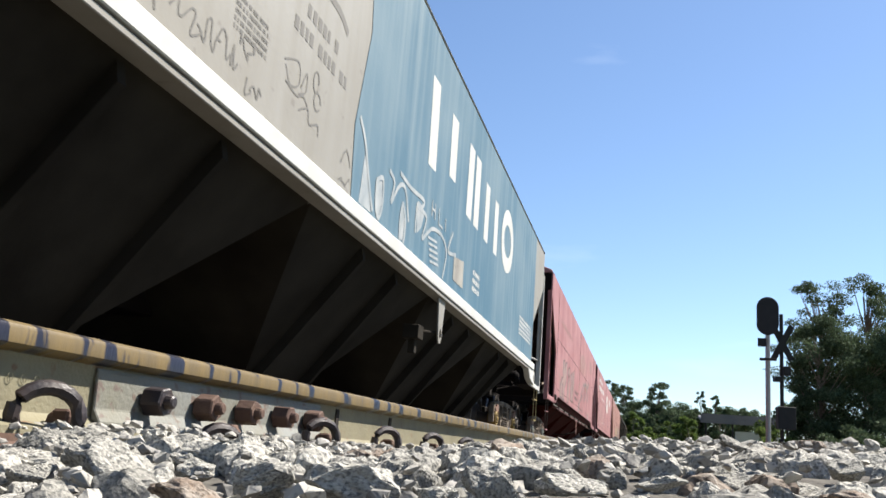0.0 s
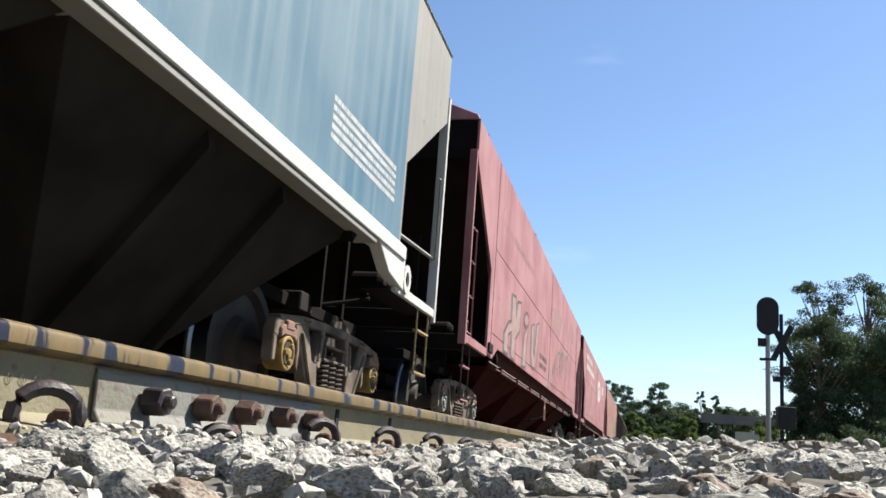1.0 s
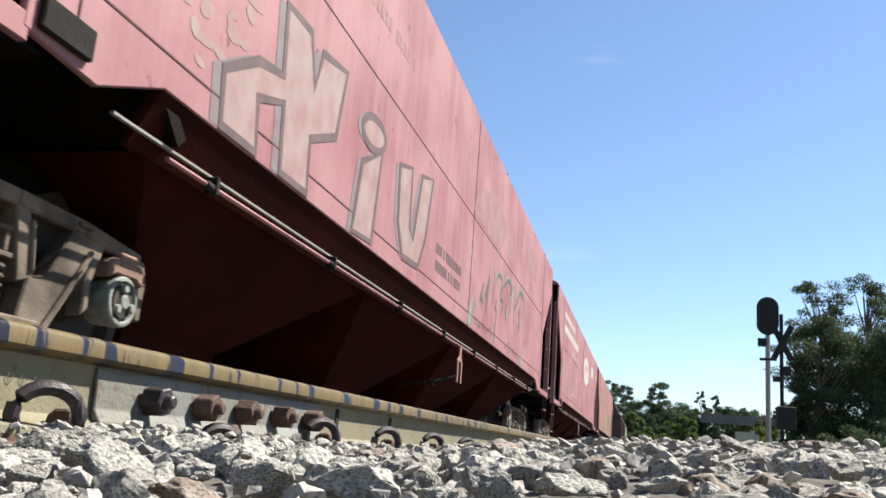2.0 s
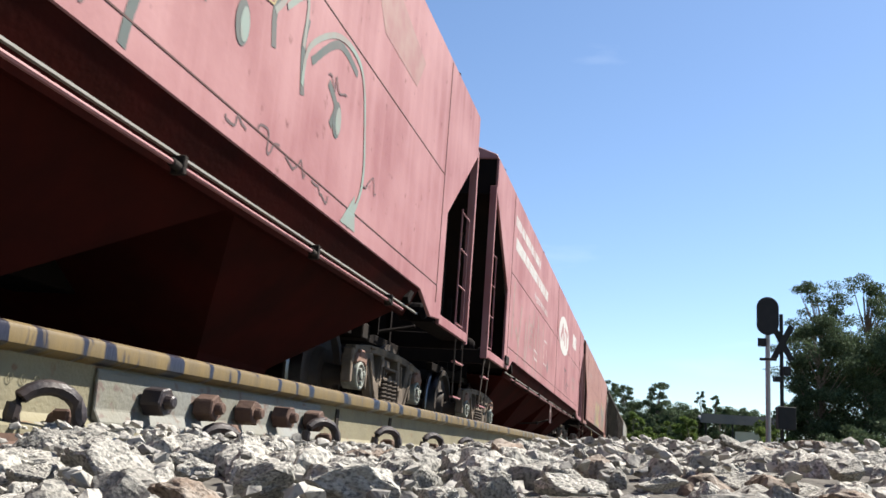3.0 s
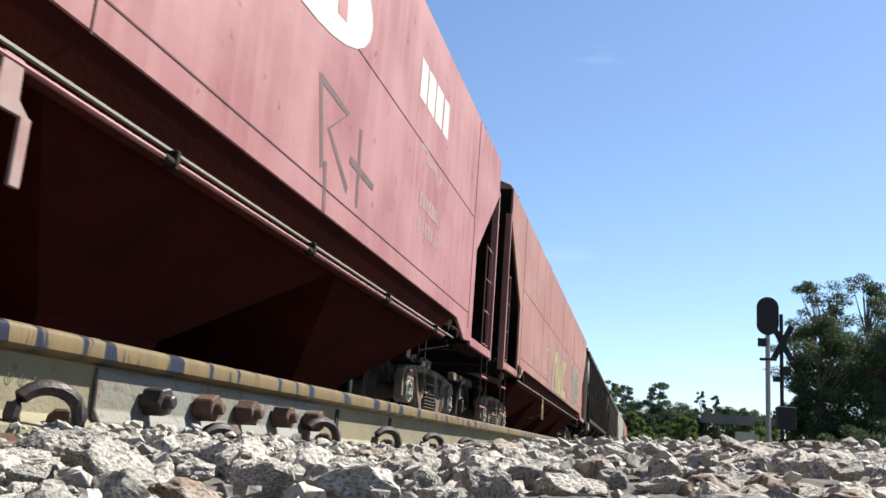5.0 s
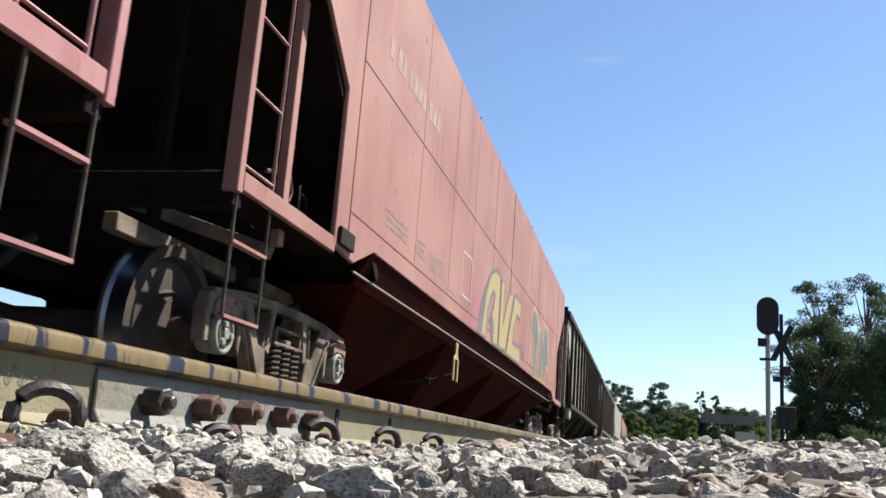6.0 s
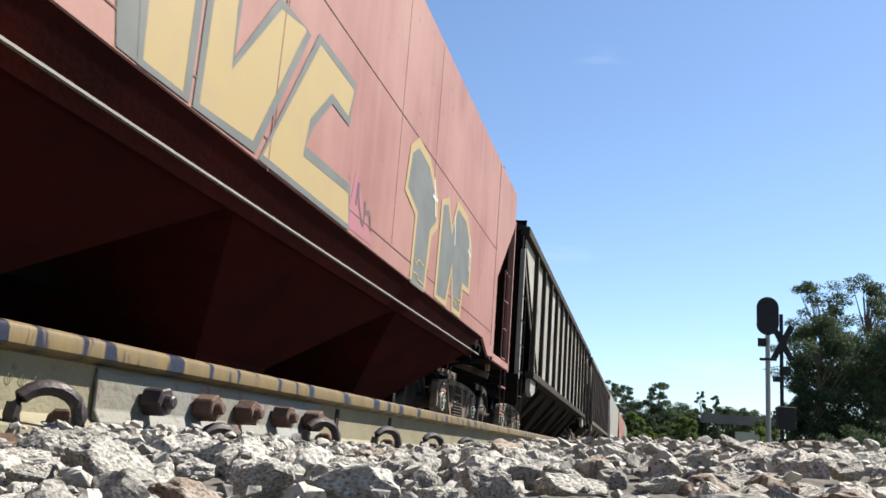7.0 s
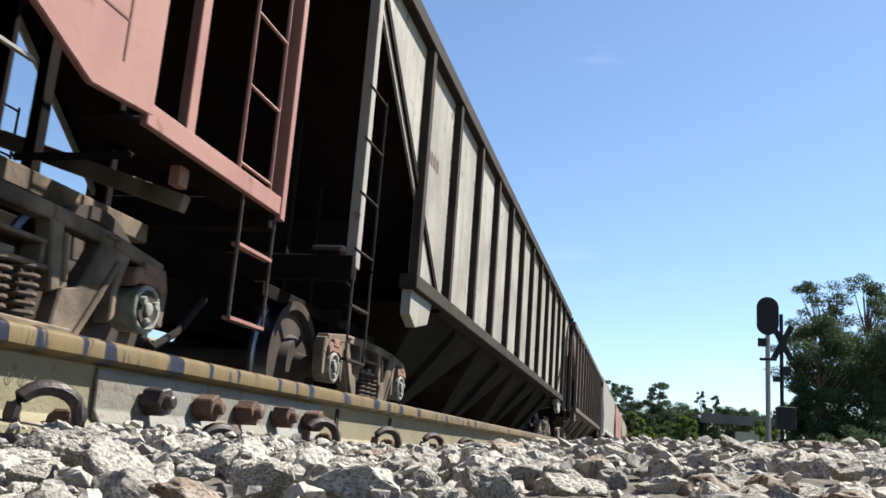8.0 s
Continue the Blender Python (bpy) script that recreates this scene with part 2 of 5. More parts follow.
def finish(bm, name, mats, bevel=0.0, smooth=False, sharp=0.6):
    bmesh.ops.recalc_face_normals(bm, faces=bm.faces)
    if bevel:
        edges = [e for e in bm.edges if len(e.link_faces) == 2 and e.calc_face_angle(0) > 0.5]
        bmesh.ops.bevel(bm, geom=edges, offset=bevel, segments=1, affect="EDGES", clamp_overlap=True)
    if smooth:
        for f in bm.faces:
            f.smooth = True
        for e in bm.edges:
            if len(e.link_faces) == 2 and e.calc_face_angle(0) > sharp:
                e.smooth = False
    me = bpy.data.meshes.new(name)
    bm.to_mesh(me)
    bm.free()
    for m in mats if isinstance(mats, (list, tuple)) else [mats]:
        me.materials.append(m)
    return me


def part(name, bm, mat, parent, label="", bevel=0.0, smooth=False, m=None):
    me = bm if isinstance(bm, bpy.types.Mesh) else finish(bm, name, mat, bevel, smooth)
    ob = new(name, me)
    ob.parent = parent
    if m is not None:
        ob.matrix_basis = m
    return tagged(ob, label=label)


def thing(name, label, category, m=None, group="", kind=""):
    ob = new(name)
    if m is not None:
        ob.matrix_basis = m
    return tagged(ob, label, category, group, kind)


def smooth_step(a, b, v):
    t = min(max((v - a) / (b - a), 0.0), 1.0)
    return t * t * (3 - 2 * t)


# ---- ground and ballast ----
def ground_height(x, y):
    far_side = 2.0 * smooth_step(-6.3, -8.0, x) * (1 - smooth_step(60, 90, y))
    bank = 1.7 * smooth_step(30, 62, y) * smooth_step(-1.0, 3.0, x) + 2.2 * smooth_step(90, 150, y)
    wob = 0.12 * noise.noise((x * 0.35, y * 0.35, 1.7)) * smooth_step(6, 12, math.hypot(x, y))
    return -0.34 + 0.18 * smooth_step(4.5, 7.0, abs(x + 1.5)) + far_side + bank + wob


def grid(name, xs, ys, height, mat):
    verts = [(x, y, height(x, y)) for y in ys for x in xs]
    w = len(xs)
    faces = [(j * w + i, j * w + i + 1, (j + 1) * w + i + 1, (j + 1) * w + i) for j in range(len(ys) - 1) for i in range(w - 1)]
    me = bpy.data.meshes.new(name)
    me.from_pydata(verts, [], faces)
    for p in me.polygons:
        p.use_smooth = True
    for m in mat if isinstance(mat, (list, tuple)) else [mat]:
        me.materials.append(m)
    return new(name, me)


gx = sorted({round(math.copysign(abs(k) ** 3 * 0.02 + abs(k) * 0.5, k), 3) for k in range(-46, 47)})
gy = [-60, -40, -25, -15, -10, -7, -5, -3] + [round(k * 0.9 + k ** 3 * 0.012, 2) for k in range(0, 60)]
ground = grid("ground", gx, gy, ground_height, [M["ground"], M["dirt"]])
for p in ground.data.polygons:
    if p.center.x < -5.5 and p.center.y < 60:
        p.material_index = 1
tagged(ground, "grassy green and dry soil ground with a dirt bank beside the track", "ground", kind="structure")


def rail_x(y):
    return -1.035 + 0.052 * y          # centre line of the near rail


def skyline(x, y):
    """How high the stones stand against the eye's level: level by the rail, a low ridge away from it."""
    u = x / y
    return -0.004 + 0.012 * smooth_step(-0.27, -0.12, u) + 0.018 * smooth_step(-0.24, 0.08, u) + 0.008 * smooth_step(0.05, 0.25, u)


def bed_height(x, y):
    d = math.hypot(x, y)
    z = -0.070 + 0.036 * smooth_step(0.25, 1.3, y) + 0.014 * smooth_step(-0.3, 0.2, x) * smooth_step(0.5, 1.2, y)
    z -= 0.045 * smooth_step(-0.3, -0.8, x) + 0.05 * smooth_step(-1.3, -1.8, x)
    z -= 0.2 * smooth_step(1.6, 4.0, x - 0.12 * y) + 0.2 * smooth_step(-5.0, -6.2, x)
    z -= 0.03 * smooth_step(8, 40, y)
    if 0.4 < y < 9 and x > rail_x(y):
        ridge = skyline(x, y) * y - 0.026
        z += max(ridge - z, 0.0) * smooth_step(0.6, 1.0, y) * (1 - smooth_step(2.6, 6.0, y)) * smooth_step(0.12, 0.35, x - rail_x(y))
    return z + 0.006 * noise.noise((x * 3, y * 3, 0.5))


bxs = [round(-6.4 + 0.2 * k, 3) for k in range(25)] + [round(-1.4 + 0.08 * k, 3) for k in range(40)] + [2.0, 2.6, 3.4, 4.4, 6.0]
bys = [round(-3 + 0.5 * k, 3) for k in range(6)] + [round(0.1 * k, 3) for k in range(40)] + [4 + 0.6 * k for k in range(30)] + [24, 30, 40, 60, 90, 130, 180, 240]
ballast = grid("ballast", bxs, bys, bed_height, M["bed"])
tagged(ballast, "bed of loose pale grey crushed granite ballast round the rails", "ballast", kind="structure")

STONES = []
rng = random.Random(5)
for k in range(18):
    bm = bmesh.new()
    sx, sy, sz = rng.uniform(0.85, 1.25), rng.uniform(0.7, 1.0), rng.uniform(0.5, 0.85)
    for _ in range(rng.randint(11, 17)):
        v = Vector((rng.gauss(0, 1), rng.gauss(0, 1), rng.gauss(0, 1))).normalized() * rng.uniform(0.86, 1.08)
        bm.verts.new((v.x * sx, v.y * sy, v.z * sz))
    res = bmesh.ops.convex_hull(bm, input=bm.verts)
    bmesh.ops.delete(bm, geom=list({e for e in res["geom_interior"] + res["geom_unused"] if isinstance(e, bmesh.types.BMVert)}), context="VERTS")
    bm.verts.index_update()
    low = ([tuple(v.co) for v in bm.verts], [tuple(v.index for v in f.verts) for f in bm.faces])
    bmesh.ops.dissolve_limit(bm, angle_limit=0.3, verts=bm.verts, edges=bm.edges)
    bmesh.ops.bevel(bm, geom=bm.edges[:], offset=0.07, segments=1, affect="EDGES", clamp_overlap=True)
    bmesh.ops.triangulate(bm, faces=bm.faces)
    for limit in (0.5, 0.26, 0.2):
        bmesh.ops.subdivide_edges(bm, edges=[e for e in bm.edges if e.calc_length() > limit], cuts=1, use_grid_fill=True)
        bmesh.ops.triangulate(bm, faces=bm.faces)
    for v in bm.verts:
        at = Vector((k * 7.1, 0, 0))
        v.co += v.co.normalized() * (0.15 * noise.noise(v.co * 1.7 + at) + 0.10 * noise.noise(v.co * 4 + at) + 0.05 * noise.noise(v.co * 10 + at))
    STONES.append((finish(bm, "stone", M["stone"], 0, True, 0.33), low))


# the largest loose stones: x, y, z, half width, half height
LARGE_STONES = [(-0.426, 0.676, -0.030, 0.050, 0.024), (-0.473, 0.644, -0.037, 0.026, 0.014), (-0.350, 0.486, -0.042, 0.034, 0.010), (-0.266, 0.514, -0.035, 0.029, 0.012),
                (-0.267, 0.625, -0.027, 0.030, 0.015), (-0.391, 0.754, -0.028, 0.023, 0.012), (-0.204, 0.627, -0.025, 0.047, 0.021), (-0.123, 0.546, -0.024, 0.018, 0.010),
                (-0.098, 0.592, -0.018, 0.023, 0.018), (-0.166, 1.289, 0.008, 0.023, 0.017), (-0.064, 0.998, 0.004, 0.022, 0.016), (-0.069, 0.747, -0.015, 0.038, 0.013),
                (0.123, 1.193, 0.032, 0.042, 0.016), (0.187, 1.134, 0.026, 0.026, 0.016), (0.164, 0.834, 0.009, 0.022, 0.014), (0.116, 0.537, -0.008, 0.023, 0.008),
                (0.011, 0.750, -0.009, 0.023, 0.010)]


def scatter():
    """Every stone: the nearest as pieces, the rest joined."""
    rnd = random.Random(11)
    near, verts, faces = [], [], []
    y = 0.36
    while y < 11:
        step = 0.040 if y < 2.0 else 0.052 if y < 5 else 0.09
        x0, x1 = max(-0.95 * y - 0.15, rail_x(y) + 0.055), 0.30 * y + 0.12
        x = x0
        while x < x1:
            for layer in range(2 if y < 3 else 1):
                r = rnd.choice((0.011, 0.014, 0.018, 0.024, 0.030, 0.038, 0.046)) * rnd.uniform(0.85, 1.2) * (1.3 if y < 0.7 else 1.0 if y < 1.3 else 0.92)
                px, py = x + rnd.uniform(-0.5, 0.5) * step, y + rnd.uniform(-0.5, 0.5) * step
                foot = smooth_step(0.16, 0.05, px - rail_x(py))
                if foot > 0.3:
                    r *= 0.6
                if px < rail_x(py) + 0.05 or math.hypot(px, py) < 0.34 or (layer and rnd.random() < 0.5):
                    continue
                z = bed_height(px, py) + r * rnd.uniform(-0.45, 0.35) + layer * 0.006 + foot * 0.012
                z = min(z, max(-0.05 + 0.09 * max(py - 0.3, 0) - r * 0.6, bed_height(px, py) - 0.15 * r), max(skyline(px, py) * py + 0.006 * rnd.random() - r * 0.75, bed_height(px, py) - 0.3 * r))
                if any((px - h[0]) ** 2 + (py - h[1]) ** 2 < (h[3] + 0.6 * r) ** 2 for h in LARGE_STONES):
                    continue
                m = Matrix.LocRotScale((px, py, z), Euler((rnd.uniform(-0.5, 0.5), rnd.uniform(-0.5, 0.5), rnd.uniform(0, 6.28))), (r, r, r))
                k = rnd.randrange(len(STONES))
                if py < 1.5 and r > 0.018 and len(near) < 640:
                    near.append((k, m, rnd.random()))
                else:
                    base = len(verts)
                    vs, fs = STONES[k][1]
                    verts.extend((m @ Vector(v))[:] for v in vs)
                    faces.extend(tuple(i + base for i in f) for f in fs)
            x += step
        y += step
    for k, (hx, hy, hz, w, h) in enumerate(LARGE_STONES):
        m = Matrix.LocRotScale((hx, hy, hz - (0.006 if hy < 0.8 else 0.0)), Euler((rnd.uniform(-0.1, 0.1), rnd.uniform(-0.15, 0.15), rnd.uniform(-0.3, 0.3))), (w * 0.95, w * 0.8, h * 1.35))
        near.append(((k * 5) % len(STONES), m, 0.01 if k in (3, 13, 15) else 0.5))
    for _ in range(3400):                      # chips between and on the stones
        py = rnd.uniform(0.5, 3.2)
        px = rnd.uniform(max(-0.9 * py, rail_x(py) + 0.02), 0.28 * py + 0.1) if _ % 5 else rail_x(py) + rnd.uniform(0.035, 0.11)
        r = rnd.uniform(0.004, 0.011) if _ % 5 else rnd.choice((0.006, 0.008, 0.011, 0.015, 0.022))
        on_foot = px < rail_x(py) + 0.08
        z = (-0.016 if on_foot else bed_height(px, py) + rnd.uniform(0.0, 0.028)) + r * 0.3
        m = Matrix.LocRotScale((px, py, z), Euler((rnd.uniform(-0.4, 0.4), rnd.uniform(-0.4, 0.4), rnd.uniform(0, 6.28))), (r, r, r * 0.75))
        base = len(verts)
        vs, fs = STONES[rnd.randrange(len(STONES))][1]
        verts.extend((m @ Vector(v))[:] for v in vs)
        faces.extend(tuple(i + base for i in f) for f in fs)
    y = -2.8                                    # the rest of the bed, round and under the train
    while y < 14:
        x = -6.0
        while x < 2.2:
            px, py, r = x + rnd.uniform(-0.05, 0.05), y + rnd.uniform(-0.05, 0.05), rnd.uniform(0.024, 0.042)
            seen = py > 0.3 and rail_x(py) < px < 0.33 * py + 0.15
            on_rail = abs(px - rail_x(py)) < 0.1 or min(abs(px - TRACK_X - 0.835), abs(px - TRACK_X + 0.835)) < 0.11
            if not seen and not on_rail and math.hypot(px, py) > 0.3:
                z = bed_height(px, py) + r * rnd.uniform(-0.3, 0.2) - (0.03 if px > -0.9 else 0)
                m = Matrix.LocRotScale((px, py, z), Euler((rnd.uniform(-0.5, 0.5), rnd.uniform(-0.5, 0.5), rnd.uniform(0, 6.28))), (r, r, r))
                base = len(verts)
                vs, fs = STONES[rnd.randrange(len(STONES))][1]
                verts.extend((m @ Vector(v))[:] for v in vs)
                faces.extend(tuple(i + base for i in f) for f in fs)
            x += 0.1
        y += 0.1
    me = bpy.data.meshes.new("ballast_gravel")
    me.from_pydata(verts, [], faces)
    me.materials.append(M["gravel"])
    ob = new("ballast_gravel", me)
    ob.parent = ballast
    tagged(ob, "loose grey ballast gravel", kind="stuff")
    return near


# ---- near rail ----
RAIL_DIR = math.degrees(math.atan(-0.052))
RAIL_AT = pose(rail_x(0), 0, 0.145, 0, 0, RAIL_DIR)
HEAD = [(-0.0365, -0.034), (-0.0365, -0.012), (-0.033, -0.005), (-0.020, 0.0), (0.020, 0.0), (0.033, -0.005), (0.0365, -0.012), (0.0365, -0.034), (0.034, -0.037), (0.010, -0.0455),
        (-0.010, -0.0455), (-0.034, -0.037)]
WEB = [(-0.010, -0.0455), (-0.007, -0.054), (-0.0065, -0.085), (-0.009, -0.135), (-0.022, -0.148), (-0.069, -0.157), (-0.070, -0.168),
       (0.070, -0.168), (0.069, -0.157), (0.022, -0.148), (0.009, -0.135), (0.0065, -0.085), (0.007, -0.054), (0.010, -0.0455)]


def make_rail(name, m, y0, y1, label, head, web):
    rail = thing(name, label, "rail", m)
    bm = bmesh.new()
    prism(bm, HEAD, y0, y1, "y")
    part("rail_head", bm, head, rail, "rust-yellow rail head with shiny worn patches", smooth=True)
    bm = bmesh.new()
    prism(bm, WEB, y0, y1, "y")
    part("rail_web", bm, web, rail, smooth=True)
    return rail


near_rail = make_rail("rail", RAIL_AT, -3.0, 60.0, "weathered steel rail with yellowish web lying in ballast", M["railhead"], M["railweb"])
bm = bmesh.new()
prism(bm, [(0.008, -0.053), (0.012, -0.0475), (0.015, -0.056), (0.018, -0.12), (0.033, -0.143), (0.031, -0.1495), (0.012, -0.137)], 1.425, 2.43, "y")
fish = part("joint_bar", bm, M["fishplate"], near_rail, "pale painted joint bar with rust spots", bevel=0.002)
for k, (by, dark) in enumerate(((1.575, 1), (1.765, 0), (1.945, 0), (2.135, 0), (2.325, 0))):
    bm = bmesh.new()
    bmesh.ops.create_cone(bm, cap_ends=True, segments=6, radius1=0.030, radius2=0.029, depth=0.044,
                          matrix=pose(0.044, by, -0.096, 0, 90, 0) @ pose(0, 0, 0, 0, 0, 11 + 17 * k))
    bmesh.ops.create_cone(bm, cap_ends=True, segments=14, radius1=0.015, radius2=0.012, depth=0.02, matrix=pose(0.072, by, -0.096, 0, 90, 0))
    part("bolt", bm, M["oldsteel"] if dark else M["rust"], fish, "oily dark track bolt" if dark else "rusty hexagonal track bolt", bevel=0.003)
for k in range(14):
    cy = 1.24 + 0.54 * k
    bm = bmesh.new()
    arc = [(0.045 + 0.026 * (1 + math.cos(a)), cy + 0.045 * math.cos(a), -0.140 + 0.044 * math.sin(a)) for a in [math.pi * j / 10 for j in range(-1, 12)]]
    bmesh_drop = -0.04 if k == 1 else 0.0
    tube(bm, [(x, yy, zz + bmesh_drop) for x, yy, zz in [(0.10, cy + 0.05, -0.152)] + arc + [(0.05, cy - 0.05, -0.154)]], 0.0125, 8)
    clip = part("rail_clip", bm, M["oldsteel"], near_rail, "dark spring steel rail clip", smooth=True)
    bm = bmesh.new()
    box(bm, 0.040, 0.072, cy + 0.048, cy + 0.08, -0.158, -0.126)
    lathe(bm, [(0.03, 0.02), (0.07, 0.02), (0.08, 0.012)], 10, (0, cy + 0.066, -0.148))
    part("clip_shoulder", bm, M["rust"], clip, "rusty clip shoulder", bevel=0.004)
# raised rolling marks on the web
for k in range(8):
    bm = bmesh.new()
    tube(bm, [(0.0095, 1.10 + 0.03 * k + 0.006 * math.cos(a), -0.085 + 0.008 * math.sin(a)) for a in [j * math.tau / 10 for j in range(10)]], 0.0007, 5, closed=True)
    part("rolling_mark", bm, M["railweb"], near_rail)
for k, my in enumerate((1.14, 2.56, 3.05)):
    bm = bmesh.new()
    box(bm, 0.007, 0.0105, my, my + 0.012 + 0.012 * (k > 0), -0.105, -0.052)
    part("grease_streak", bm, M["darkpart"], near_rail)

# the train's own track
TRACK_X, RAIL_Z = -3.33, 0.04
for side in (-1, 1):
    make_rail("track_rail", pose(TRACK_X + side * 0.835, 0, RAIL_Z), -40, 240, "running rail under the freight train", M["railhead"], M["rust"])


# ---- wagons ----
HALF, AXLE_R, BOGIE_AT, BASE = 8.13, 0.46, 6.56, 0.90
SHARED = {}


def shared(key, build):
    if key not in SHARED:
        SHARED[key] = build()
    return SHARED[key]


def side_frame_mesh():
    """Cast truss frame: arched top chord, slanting struts to the spring seat, columns beside the spring opening, jaws over the axles."""
    bm = bmesh.new()
    a, b = 1.095, 1.18
    top = [(-1.06, 0.55), (-1.02, 0.655), (-0.62, 0.70), (-0.22, 0.715), (0.22, 0.715), (0.62, 0.70), (1.02, 0.655), (1.06, 0.55)]
    for p, q in zip(top, top[1:]):
        bar2(bm, p, q, 0.062, a, b)
    for s in (-1, 1):
        for poly in ([(0.55, 0.69), (0.74, 0.66), (0.46, 0.25), (0.29, 0.25), (0.33, 0.46), (0.37, 0.455), (0.43, 0.47)],   # strut to the seat
                     [(0.21, 0.70), (0.29, 0.69), (0.37, 0.455), (0.33, 0.44), (0.27, 0.42)],                               # column
                     [(0.70, 0.67), (0.76, 0.66), (0.70, 0.50), (0.705, 0.40), (0.665, 0.36), (0.66, 0.50)],                # inner jaw
                     [(1.00, 0.66), (1.06, 0.66), (1.09, 0.55), (1.08, 0.40), (1.035, 0.40), (1.03, 0.55)]):                # outer jaw
            pts = [(s * y, z) for y, z in poly]
            prism(bm, pts, a + 0.004, b - 0.004)
        bar2(bm, (s * 0.665, 0.62), (s * 0.43, 0.27), 0.022, b - 0.01, b + 0.016)
        bar2(bm, (s * 0.30, 0.655), (s * 0.335, 0.47), 0.02, b - 0.01, b + 0.012)
        box(bm, b - 0.01, b + 0.02, s * 0.60 - 0.05, s * 0.60 + 0.05, 0.70, 0.715)
    box(bm, a - 0.03, b + 0.03, -0.40, 0.40, 0.225, 0.275)
    box(bm, b, b + 0.035, -0.38, 0.38, 0.275, 0.30)
    return finish(bm, "side_frame", M["bogie"], 0.010)


def adapter_mesh():
    """The bearing adapter that sits on an axle's bearing under the jaws."""
    bm = bmesh.new()
    prism(bm, [(-0.13, 0.60), (-0.10, 0.63), (0.10, 0.63), (0.13, 0.60), (0.125, 0.54), (0.07, 0.565), (-0.07, 0.565), (-0.125, 0.54)], 1.07, 1.20)
    box(bm, 1.15, 1.205, -0.06, 0.06, 0.60, 0.66)
    return finish(bm, "bearing_adapter", M["adapter"], 0.008)


def spring_mesh():
    bm = bmesh.new()
    n = 49
    tube(bm, [(0.060 * math.cos(k * 0.785), 0.060 * math.sin(k * 0.785), 0.29 + 0.20 * k / (n - 1)) for k in range(n)], 0.0115, 6)
    return finish(bm, "spring", M["spring"], 0, True)


def wheelset_mesh():
    bm = bmesh.new()
    lathe(bm, [(-1.2, 0.07), (-1.0, 0.075), (-0.9, 0.10), (-0.7, 0.095), (0.7, 0.095), (0.9, 0.10), (1.0, 0.075), (1.2, 0.07)], 20)
    for s in (-1, 1):
        prof = [(0.765, 0.12), (0.765, 0.19), (0.80, 0.22), (0.79, 0.36), (0.755, 0.40), (0.752, 0.475), (0.765, 0.487), (0.782, 0.484), (0.796, 0.462),
                (0.89, 0.455), (0.89, 0.395), (0.845, 0.365), (0.855, 0.22), (0.915, 0.19), (0.915, 0.12)]
        lathe(bm, [(s * x, r) for x, r in prof], 40)
    me = finish(bm, "wheelset", [M["wheel"], M["tread"]], 0, True)
    for p in me.polygons:
        r = math.hypot(p.center.y, p.center.z)
        if r > 0.448 and abs(p.center.x) > 0.78:
            p.material_index = 1
    return me


def cap_mesh(key, s):
    bm = bmesh.new()
    lathe(bm, [(s * 1.07, 0.100), (s * 1.17, 0.108), (s * 1.195, 0.108), (s * 1.202, 0.102), (s * 1.202, 0.085), (s * 1.180, 0.080), (s * 1.180, 0.034), (s * 1.212, 0.030), (s * 1.214, 0.020)], 26)
    for k in range(3):
        a = k * math.tau / 3
        bmesh.ops.create_cone(bm, cap_ends=True, segments=6, radius1=0.021, radius2=0.021, depth=0.045,
                              matrix=pose(s * 1.195, 0.056 * math.cos(a), 0.056 * math.sin(a), 0, 90, 0))
    return finish(bm, "bearing_cap", M[key], 0.003, True)


def bolster_mesh():
    bm = bmesh.new()
    box(bm, -1.09, 1.09, -0.19, 0.19, 0.50, 0.60)
    box(bm, -0.9, 0.9, -0.22, 0.22, 0.42, 0.66)
    box(bm, -0.35, 0.35, -0.3, 0.3, 0.62, 0.78)
    # this dark colour imitates the shade inside the side frame's opening
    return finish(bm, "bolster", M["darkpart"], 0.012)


def bolster_end_mesh():
    """The hollow end of the bolster: a rim of plates round a dark pocket."""
    bm = bmesh.new()
    for z0, z1, w in ((0.585, 0.603, 0.205), (0.492, 0.512, 0.225)):
        box(bm, 1.09, 1.185, -w, w, z0, z1)
    for s in (-1, 1):
        box(bm, 1.09, 1.18, s * 0.19 - 0.012, s * 0.19 + 0.012, 0.512, 0.585)
    box(bm, 1.10, 1.175, -0.03, 0.05, 0.512, 0.54)
    return finish(bm, "bolster_end", M["bogie"], 0.004)


def brake_mesh():
    bm = bmesh.new()
    for s in (-1, 1):
        bar2(bm, (-0.95, 0.40), (0.95, 0.40), 0.07, s * 0.36 - 0.05, s * 0.36 + 0.05, "y")
        for q in (-0.83, 0.83):
            box(bm, q - 0.05, q + 0.05, s * 0.36 - 0.02, s * 0.36 + 0.07, 0.28, 0.56)
    tube(bm, [(0.3, -0.4, 0.45), (0.35, 0.0, 0.38), (0.3, 0.4, 0.45)], 0.02, 6)
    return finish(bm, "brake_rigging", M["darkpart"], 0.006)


WHEELS = []


